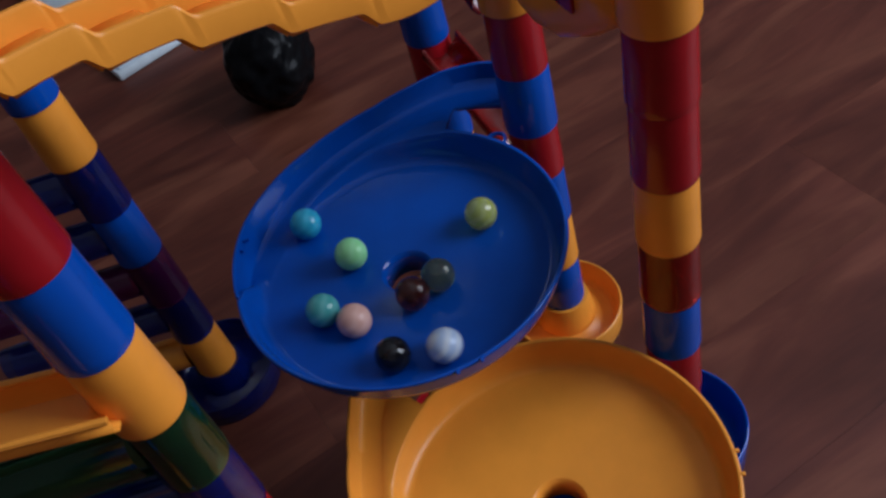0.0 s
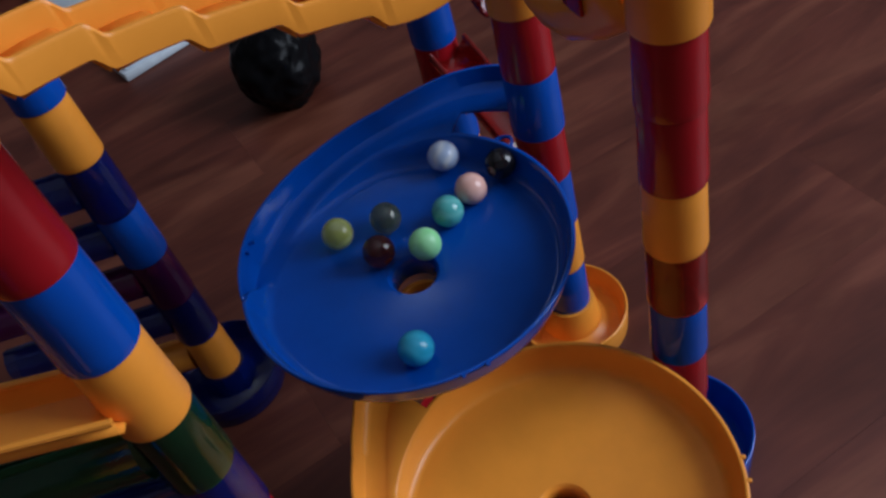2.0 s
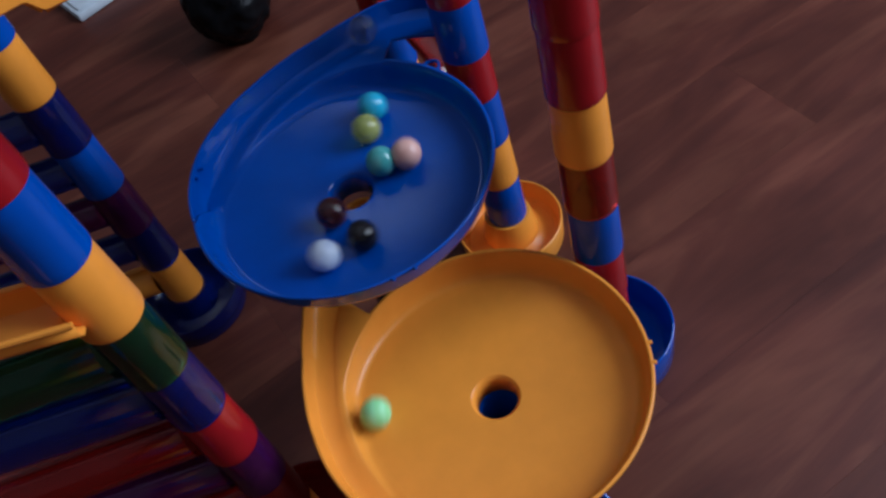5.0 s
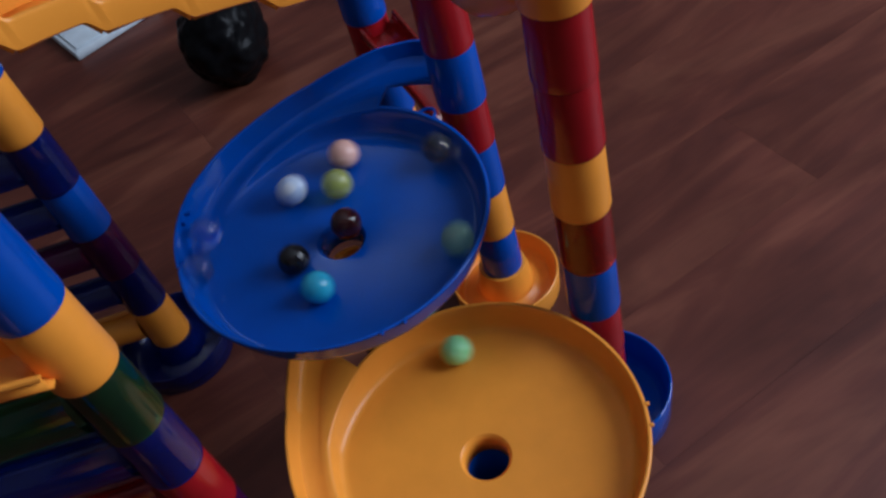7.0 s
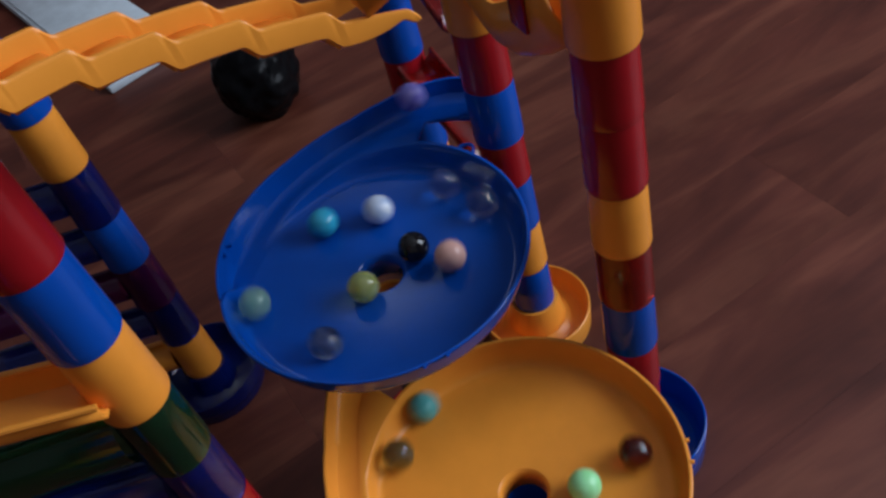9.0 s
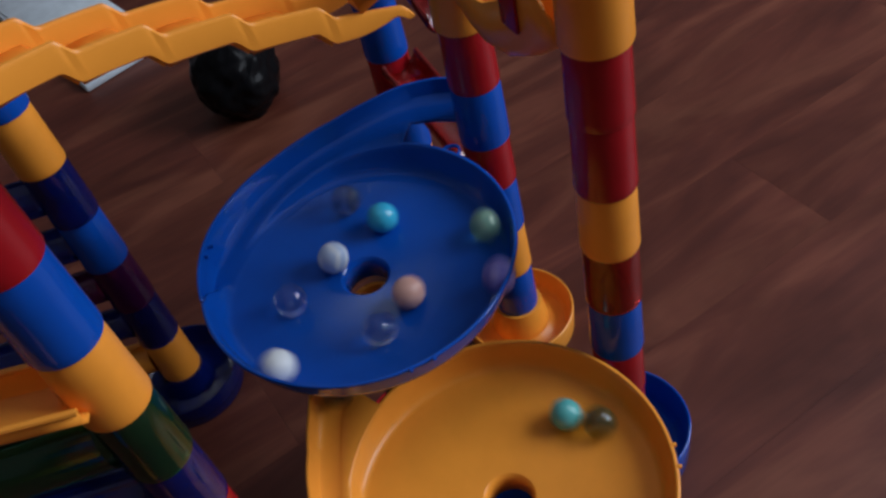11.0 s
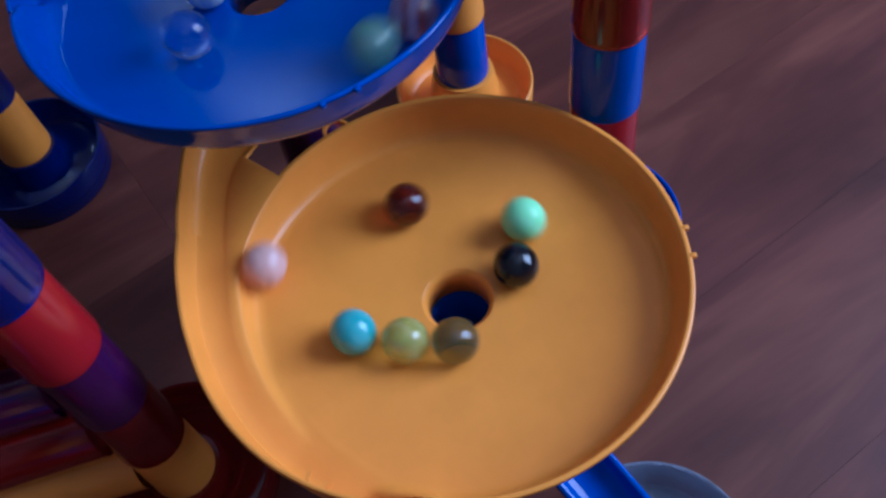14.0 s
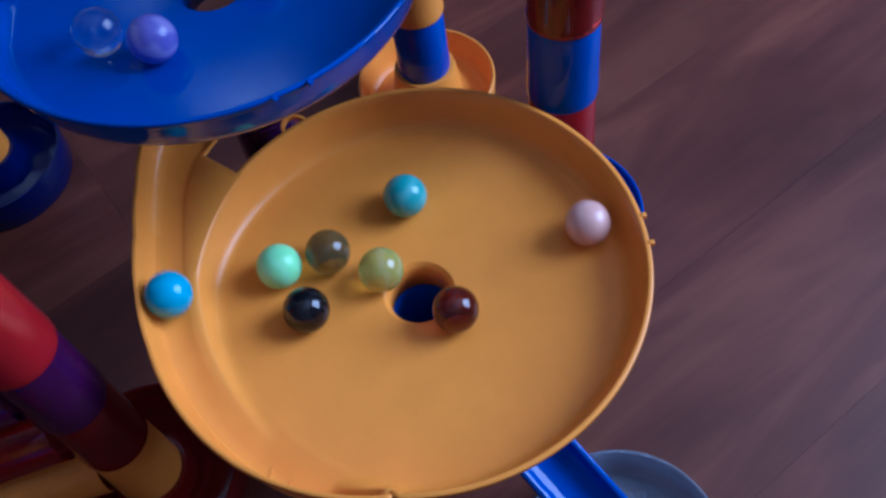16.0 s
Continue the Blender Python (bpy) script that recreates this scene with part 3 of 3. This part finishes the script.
PINK_MARBLE = [
    (0, "b", 39.9, -114.9), (0.5, "b", 34.7, -74.3), (1, "b", 34.9, -19.5), (1.5, "b", 41, 29.7), (2, "b", 52.7, 63), (2.5, "b", 58.1, 90.3),
    (3, "b", 57.2, 120.6), (3.5, "b", 56.4, 177.8), (4, "b", 37.9, 292.8), (4.2, "b", 28.1, 380.4), (6.3, "b", 46.6, 1341.7),
    (6.5, "b", 40.2, 1404.5), (7, "b", 53.3, 1537.2), (7.5, "b", 35.4, 1669.6), (8, "b", 42.8, 1847.4), (8.5, "b", 40.9, 1984.3),
    (9, "b", 38.2, 2164.4), (11.3, "b", 31.1, 2950.1), (11.5, "b", 22.8, 3036.8), (12, "b", 19.5, 3255.8), (12.5, "b", 19.3, 3408.2),
    (12.65, "drop", 0, 0), (12.85, "Y", 10, 0), (13, "Y", 34, 0), (13.25, "Y", 75, 0), (13.5, "y", 68.3, 347.5), (14, "y", 69.5, 535.5),
    (14.5, "y", 68.6, 624.7), (15, "y", 63.1, 661.5), (15.5, "y", 59.2, 700.8), (16, "y", 63.6, 740.7),
]
BLACK_MARBLE = [
    (0, "b", 55.5, -84.4), (0.5, "b", 50.2, -48.4), (1, "b", 49.4, -4.9), (1.5, "b", 62.1, 32.7), (2, "b", 71.5, 57.8), (2.5, "b", 71.5, 80.5),
    (3, "b", 63.5, 105.8), (3.5, "b", 45.8, 162.5), (4, "b", 40.4, 318.1), (4.2, "b", 44.8, 389.6), (6.3, "b", 29.8, 1076.9),
    (6.5, "b", 33.4, 1143.1), (7, "b", 26.3, 1304.4), (7.5, "b", 35, 1523.9), (8, "b", 21.5, 1722.3), (8.5, "b", 28.5, 1927.8),
    (9, "b", 20.5, 2191.4), (9.5, "drop", 0, 0), (10.9, "Y", 4, 0), (11.15, "Y", 60, 0), (12, "y", 71.3, 487.9), (12.5, "y", 48.8, 643.2),
    (13, "y", 43.5, 796), (13.5, "y", 46.4, 942.2), (14, "y", 22.7, 1105.7), (14.5, "y", 48.2, 1200.6), (15, "y", 53.3, 1221.8),
    (15.5, "y", 49, 1246.4), (16, "y", 39.4, 1277.4),
]
FROSTED_MARBLE = [
    (0, "b", 57.9, -60.9), (0.5, "b", 58.9, -20.1), (1, "b", 67.3, 18.7), (1.5, "b", 71.1, 51.5), (2, "b", 69.5, 84.7), (2.5, "b", 69, 119.8),
    (3, "b", 69.8, 152.8), (3.5, "b", 60.5, 205.9), (4, "b", 55.9, 350.4), (4.2, "b", 59.9, 409.2), (6.3, "b", 28.4, 987.8),
    (6.5, "b", 36.6, 1082.6), (7, "b", 42.1, 1217.4), (7.5, "b", 30, 1375.5), (8, "b", 38.6, 1539.6), (8.5, "b", 24.6, 1707.9), (9, "b", 38.3, 1900),
    (11.3, "b", 15.2, 2801.6), (11.5, "b", 24.3, 2921.9), (12, "b", 18.3, 3107.9), (13, "b", 17.5, 3560.9), (14, "b", 17, 3800), (15, "b", 17, 4100),
    (16, "b", 16, 4330),
]
OLIVE_MARBLE = [
    (0, "b", 20.8, -27.4), (0.5, "b", 30.4, 44.4), (1, "b", 42.5, 70.2), (1.5, "b", 45.1, 92.1), (2, "b", 34.5, 121.2), (2.5, "b", 28.2, 163.8),
    (3, "b", 22.6, 209.1), (3.5, "b", 8.8, 309.3), (3.62, "drop", 0, 0), (5.2, "Y", 2, 0), (5.45, "Y", 60, 0), (6.3, "y", 69.6, 459.7),
    (6.5, "y", 68.1, 519.2), (7.5, "y", 64.4, 819.1), (8.5, "y", 60.7, 1122.7), (9, "y", 65.5, 1248.3), (11.3, "y", 54.2, 1929.1),
    (11.5, "y", 47.4, 1985.4), (12, "y", 25.2, 2165.6), (12.5, "y", 62.9, 2306.1), (13, "y", 42.2, 2425.4), (13.5, "y", 28.6, 2628.7),
    (14, "y", 20.2, 2793.8), (14.5, "y", 24.3, 2929.4), (15, "y", 31.8, 2971.8), (15.5, "y", 35.1, 3007.9), (16, "y", 35.1, 3040.1),
]
BROWN_MARBLE = [
    (0, "b", 21.9, -68.7), (0.5, "b", 22.4, 2.2), (1, "b", 25.2, 48.2), (1.5, "b", 21.1, 94.2), (2, "b", 19, 154.9), (2.5, "b", 20.3, 217.3),
    (3, "b", 20.7, 263.6), (3.5, "b", 20.7, 362), (4, "b", 22.5, 533), (4.2, "b", 19.2, 625.2), (6.3, "b", 22.4, 1546.1), (6.5, "b", 15.1, 1625.9),
    (7, "b", 6.1, 1854.4), (7.06, "drop", 0, 0), (7.2, "Y", 4, 0), (7.4, "Y", 39, 0), (7.5, "y", 71.5, 200.2), (8, "y", 71.4, 399.2), (9, "y", 56.7, 738.4),
    (11.5, "y", 37.9, 1457.7), (12, "y", 44.2, 1621.4), (12.5, "y", 30.5, 1783.3), (13, "y", 49.8, 1948.8), (13.5, "y", 25.1, 2086.5),
    (14, "y", 40.8, 2281.4), (14.5, "y", 37.1, 2355.6), (15, "y", 34.4, 2390.4), (15.5, "y", 28.1, 2425.8), (16, "y", 17.7, 2482),
]
SMOKY_MARBLE = [
    (0, "wait", 0, 0), (4.55, "wait", 0, 0), (4.8, "B", 0, 0), (5.2, "B", 60, 0), (5.4, "B", 108, 0), (6.3, "b", 71.5, 558.2),
    (6.5, "b", 63.1, 613.4), (7, "b", 68.7, 767.6), (7.5, "b", 61.6, 903.6), (8, "b", 53.5, 1046.9), (8.5, "b", 71.3, 1185.8),
    (9, "b", 52.5, 1332.5), (11.3, "b", 47.3, 1996.9), (11.5, "b", 32.6, 2047.6), (12, "b", 35.8, 2229), (12.5, "b", 21.5, 2426.6),
    (13.5, "b", 18.5, 2777.6), (15.5, "b", 21.2, 3533.7), (16, "b", 20, 3640),
]
GREEN_MARBLE = [
    (0, "wait", 1, 0), (4.75, "wait", 1, 0), (5, "B", 0, 0), (5.4, "B", 60, 0), (5.6, "B", 108, 0), (6.3, "b", 71.5, 482.3), (6.5, "b", 71.5, 552),
    (7, "b", 64.5, 711), (7.5, "b", 71.3, 855.9), (8, "b", 62, 1001.1), (8.5, "b", 71.4, 1148.3), (9, "b", 64.6, 1283.4), (11.3, "b", 64.9, 1901.3),
    (11.5, "b", 56.6, 1956.4), (12, "b", 48.2, 2086.8), (13, "b", 62, 2488.5), (14, "b", 60.1, 2842.2), (14.5, "b", 37.7, 3092.3),
    (15, "b", 28.3, 3132.4), (15.5, "b", 33, 3198), (16, "b", 40, 3290),
]
CLEAR_MARBLE = [
    (0, "wait", 2, 0), (4.95, "wait", 2, 0), (5.2, "B", 0, 0), (5.6, "B", 60, 0), (5.8, "B", 108, 0), (6.3, "b", 59.3, 343.3),
    (6.5, "b", 71.1, 406.8), (7, "b", 71.5, 562), (7.5, "b", 66.4, 718.9), (8, "b", 69, 852.8), (8.5, "b", 57.2, 994.5), (9, "b", 60.5, 1142.9),
    (11.3, "b", 41.9, 1820.2), (11.5, "b", 48.9, 1870.9), (12, "b", 38.5, 2013.6), (13, "b", 28.8, 2361.1), (13.5, "b", 40, 2500),
    (14, "b", 42, 2640), (14.5, "b", 40, 2845), (15, "b", 40, 2950), (15.5, "b", 40, 3040), (16, "b", 42.6, 3105.3),
]
BLUISH_MARBLE = [
    (0, "wait", 3, 0), (5.15, "wait", 3, 0), (5.4, "B", 0, 0), (5.8, "B", 60, 0), (6, "B", 108, 0), (6.5, "b", 71.5, 393.7), (7, "b", 70, 541.7),
    (7.5, "b", 56.8, 699.5), (8, "b", 71.5, 827.6), (8.5, "b", 55.3, 965.7), (9, "b", 63.5, 1117.5), (11.3, "b", 36.5, 1735.9),
    (11.5, "b", 48.1, 1800.1), (12, "b", 59.9, 1921.4), (12.5, "b", 40.5, 2043.6), (13, "b", 46, 2190), (13.5, "b", 45, 2310), (14, "b", 34.3, 2402.2),
    (14.5, "b", 40, 2560), (15, "b", 42, 2590), (15.5, "b", 42, 2620), (16, "b", 41.4, 2660),
]
LAVENDER_MARBLE = [
    (0, "wait", 4, 0), (8.6, "wait", 4, 0), (8.85, "B", 0, 0), (9, "B", 24, 0), (9.2, "B", 66, 0), (9.35, "B", 108, 0), (11.3, "b", 71.5, 806),
    (11.5, "b", 64.5, 857.7), (12, "b", 52.3, 985.3), (13.5, "b", 36.4, 1376), (14, "b", 45, 1540), (14.5, "b", 45, 1600), (15, "b", 43, 1626), (15.5, "b", 41.2, 1653.1),
    (16, "b", 35.6, 1693.2),
]
ROSY_MARBLE = [
    (0, "wait", 6, 0), (11.9, "wait", 6, 0), (12.2, "B", 10, 0), (12.4, "B", 60, 0), (12.6, "B", 133, 0), (12.7, "b", 66.9, 234.3),
    (12.8, "b", 63.4, 280.9), (12.9, "b", 60.9, 326.9), (14, "b", 63.4, 698.5), (14.5, "b", 60, 760), (15, "b", 56, 785), (15.5, "b", 54, 815),
    (16, "b", 52, 855),
]
WHITE_MARBLE = [
    (0, "wait", 5, 0), (10, "wait", 5, 0), (10.3, "B", 0, 0), (10.6, "B", 66, 0), (10.75, "B", 108, 0), (11.3, "b", 62.4, 337.8),
    (11.5, "b", 66, 395.5), (12, "b", 63.8, 525.8), (12.5, "b", 53.9, 669.6), (13.5, "b", 53.4, 951.4), (14, "b", 55, 1130), (14.5, "b", 55, 1240),
    (15, "b", 54, 1480), (15.5, "b", 54, 1590), (16, "b", 53, 1835),
]


def ball_mesh(name, material):
    bm = bmesh.new()
    bmesh.ops.create_uvsphere(bm, u_segments=36, v_segments=20, radius=BALL)
    me = finish(bm, name, material)
    me.shade_smooth()
    return me


MARBLES = []
for name, label, rows, material in (
        ("turquoise_marble", "opaque turquoise blue glass marble", TURQUOISE_MARBLE, marble_glass("turquoise_glass", (0.035, 0.36, 0.56), (0.05, 0.42, 0.62), 0.0, rough=0.22)),
        ("lime_marble", "opaque pale lime green marble", LIME_MARBLE, marble_glass("lime_glass", (0.34, 0.82, 0.36), (0.38, 0.85, 0.42), 0.0, rough=0.35)),
        ("yellow_green_marble", "translucent yellow-green glass marble with a swirl", YELLOW_GREEN_MARBLE, marble_glass("yellow_green_glass", (0.76, 0.82, 0.20), (0.82, 0.87, 0.32), 0.68)),
        ("teal_marble", "pearly teal green glass marble", TEAL_MARBLE, marble_glass("teal_glass", (0.08, 0.37, 0.36), (0.13, 0.43, 0.42), 0.0, rough=0.16)),
        ("pink_marble", "opaque pale pink marble", PINK_MARBLE, marble_glass("pink_glass", (0.74, 0.42, 0.35), (0.78, 0.47, 0.40), 0.0, rough=0.25)),
        ("black_marble", "glossy opaque black marble", BLACK_MARBLE, marble_glass("black_glass", (0.006, 0.006, 0.008), (0.010, 0.009, 0.012), 0.0, rough=0.06)),
        ("frosted_marble", "frosted white glass marble with a swirl", FROSTED_MARBLE, marble_glass("frosted_glass", (0.55, 0.68, 0.92), (0.84, 0.90, 0.98), 0.25, 5.0)),
        ("olive_marble", "clear smoky olive glass marble", OLIVE_MARBLE, marble_glass("olive_glass", (0.42, 0.44, 0.20), (0.36, 0.38, 0.18), 0.92, 2.0)),
        ("brown_marble", "clear dark reddish-brown glass marble", BROWN_MARBLE, marble_glass("brown_glass", (0.26, 0.05, 0.03), (0.20, 0.035, 0.025), 0.88, 2.0)),
        ("smoky_marble", "clear glass marble with dark smoky flecks", SMOKY_MARBLE, marble_glass("smoky_glass", (0.72, 0.77, 0.75), (0.25, 0.25, 0.24), 0.97, 12.0, 0.02)),
        ("green_marble", "clear pale green glass marble", GREEN_MARBLE, marble_glass("pale_green_glass", (0.45, 0.85, 0.62), (0.62, 0.93, 0.72), 0.75, 8.0, 0.03)),
        ("clear_marble", "clear colourless glass marble", CLEAR_MARBLE, marble_glass("clear_glass", (0.98, 0.99, 1.0), (0.96, 0.98, 1.0), 1.0, 6.0, 0.02)),
        ("bluish_marble", "clear bluish glass marble", BLUISH_MARBLE, marble_glass("bluish_glass", (0.80, 0.89, 1.0), (0.86, 0.93, 1.0), 1.0, 6.0, 0.02)),
        ("lavender_marble", "lavender purple glass marble", LAVENDER_MARBLE, marble_glass("lavender_glass", (0.22, 0.20, 0.72), (0.42, 0.38, 0.85), 0.3, 7.0)),
        ("rosy_marble", "clear glass marble with a rosy red core", ROSY_MARBLE, marble_glass("rosy_glass", (0.95, 0.72, 0.72), (0.70, 0.14, 0.12), 0.85, 6.0, 0.03)),
        ("white_marble", "opaque plain white marble", WHITE_MARBLE, marble_glass("white_glass", (0.76, 0.80, 0.84), (0.80, 0.83, 0.86), 0.0, rough=0.25)),
):
    ob = tagged(new(name, ball_mesh(name, material)), label, "marble", "marbles on the run")
    MARBLES.append((ob, rows))
stair_marble = tagged(new("amber_marble", ball_mesh("amber_marble", marble_glass("amber_glass", (0.45, 0.16, 0.05), (0.30, 0.09, 0.04), 0.85, 2.0))),
                      "clear amber brown glass marble on the stair track", "marble", "marbles on the run")


def spot(dish_pose, r, ang):
    """A marble's centre on a dish: radius in metres, degrees about the dish's centre."""
    x, y, rim, turn = dish_pose
    rel = (ang - turn) % 360
    z = dish_floor(r)
    if r > 0.0660:
        z += (r - 0.0660) * 0.5
    if rel < CHUTE and r > 0.070:
        k = min((r - 0.070) / 0.012, 1.0)
        z = z * (1 - k) + max(chute_at(rel)[2], z) * k
    return Vector((x + r * math.cos(radians(ang)), y + r * math.sin(radians(ang)), rim + z + BALL))


def spots(rows):
    """Key places from rows, as (seconds, kind, place, dish, radius, degrees)."""
    keys = []
    for t, kind, a, b in rows:
        if kind in "by":
            d = BLUE_DISH if kind == "b" else YELLOW_DISH
            keys.append((t, kind, d, a / 1000, b))
        elif kind in "BY":
            d = BLUE_DISH if kind == "B" else YELLOW_DISH
            ri, ro, zf, zt = chute_at(min(a, 138))
            r = max(min((ri + ro) / 2, ro - BALL - 0.0016), 0.0700) if a > 8 else ARM
            keys.append((t, kind.lower(), d, r, d[3] + a))
        elif kind == "drop":
            keys.append((t, "p", Vector((BLUE_DISH[0], BLUE_DISH[1], YELLOW_DISH[2] + 0.0120)), 0, 0))
        else:
            keys.append((t, "p", Vector((*FEED, 0.214 + 0.0163 * a)), 0, 0))
    return keys


def where(keys, t):
    """The place at a time: round the dish in a smooth spiral, or straight where the marble drops."""
    if t <= keys[0][0]:
        t = keys[0][0]
    for i in range(len(keys) - 1):
        p, q = keys[i], keys[i + 1]
        if t <= q[0] or i == len(keys) - 2:
            f = min(max((t - p[0]) / (q[0] - p[0]), 0.0), 1.0)
            if p[1] == q[1] and p[1] in "by":
                before = keys[i - 1] if i and keys[i - 1][1] == p[1] else p
                after = keys[i + 2] if i + 2 < len(keys) and keys[i + 2][1] == p[1] else q
                h = q[0] - p[0]
                out = []
                for c in (3, 4):
                    m0 = (q[c] - before[c]) / max(q[0] - before[0], 1e-6) * h
                    m1 = (after[c] - p[c]) / max(after[0] - p[0], 1e-6) * h
                    if c == 3:
                        lim = 3 * abs(q[c] - p[c])
                        m0, m1 = max(-lim, min(lim, m0)), max(-lim, min(lim, m1))
                    else:
                        lim = 3 * max(q[c] - p[c], 0)
                        m0, m1 = min(max(m0, 0), lim), min(max(m1, 0), lim)
                    out.append((2 * f ** 3 - 3 * f ** 2 + 1) * p[c] + (f ** 3 - 2 * f ** 2 + f) * m0 + (-2 * f ** 3 + 3 * f ** 2) * q[c] + (f ** 3 - f ** 2) * m1)
                return spot(p[2], out[0], out[1])
            a = p[2] if p[1] == "p" else spot(p[2], p[3], p[4])
            b = q[2] if q[1] == "p" else spot(q[2], q[3], q[4])
            return a.lerp(b, f)


def rolled(ob, places):
    """Key a ball along (seconds, place) rows, turning it as it rolls, and never by more than 80 degrees a row."""
    turn = Euler((0.4, 0.7, 0.2)).to_quaternion()
    rows, last = [], None
    for t, p in places:
        if last is not None:
            d = p - last
            flat = Vector((d.x, d.y, 0))
            if flat.length > 1e-6:
                turn = Matrix.Rotation(min(flat.length / BALL, 1.4), 3, Vector((-flat.y, flat.x, 0)).normalized()).to_quaternion() @ turn
        last = p
        rows.append((t, Matrix.Translation(p) @ turn.to_matrix().to_4x4()))
    walk(ob, rows)


def motions():
    ticks = [round(k / 10, 1) for k in range(161)]
    for ob, rows in MARBLES:
        keys = spots(rows)
        rolled(ob, [(t, where(keys, t)) for t in ticks])
    side = Vector((-0.0168, 0.0123, 0)).normalized() * 0.0100
    goal = Vector((0.0500, 0.3576, 0.3220))

    def stairs(t):
        k = -7.5 + max(t - 0.2, 0) * 5.6
        if k < 4.8:
            return stair_base(k) + side + Vector((0, 0, BALL + 0.0030))
        tail = stair_base(4.8) + side + Vector((0, 0, BALL + 0.0030))
        return tail.lerp(goal, min((t - 2.4) / 0.4, 1.0))

    rolled(stair_marble, [(t, stairs(t)) for t in ticks])


# ---- floor planks, last
def planks():
    ang = 41.0
    wide, long = 0.094, 0.62
    meshes = finish(box(-long / 2 + 0.00006, -wide / 2 + 0.00006, -0.0038, long / 2 - 0.00006, wide / 2 - 0.00006, 0.0), "plank", FLOOR, False)
    c, s = math.cos(radians(ang)), math.sin(radians(ang))
    for i in range(-11, 16):
        for j in range(-3, 4):
            u, v = j * long + (0.37 * i % 1) * long, i * wide + 0.03
            x, y = -0.05 + u * c - v * s, 0.35 + u * s + v * c
            if -1.72 < x < 1.02 and -1.3 < y < 1.22:
                ob = new("plank", meshes)
                ob.parent = floor_ob
                ob.matrix_basis = pose(x, y, 0.0, 0, 0, ang)


planks()
motions()
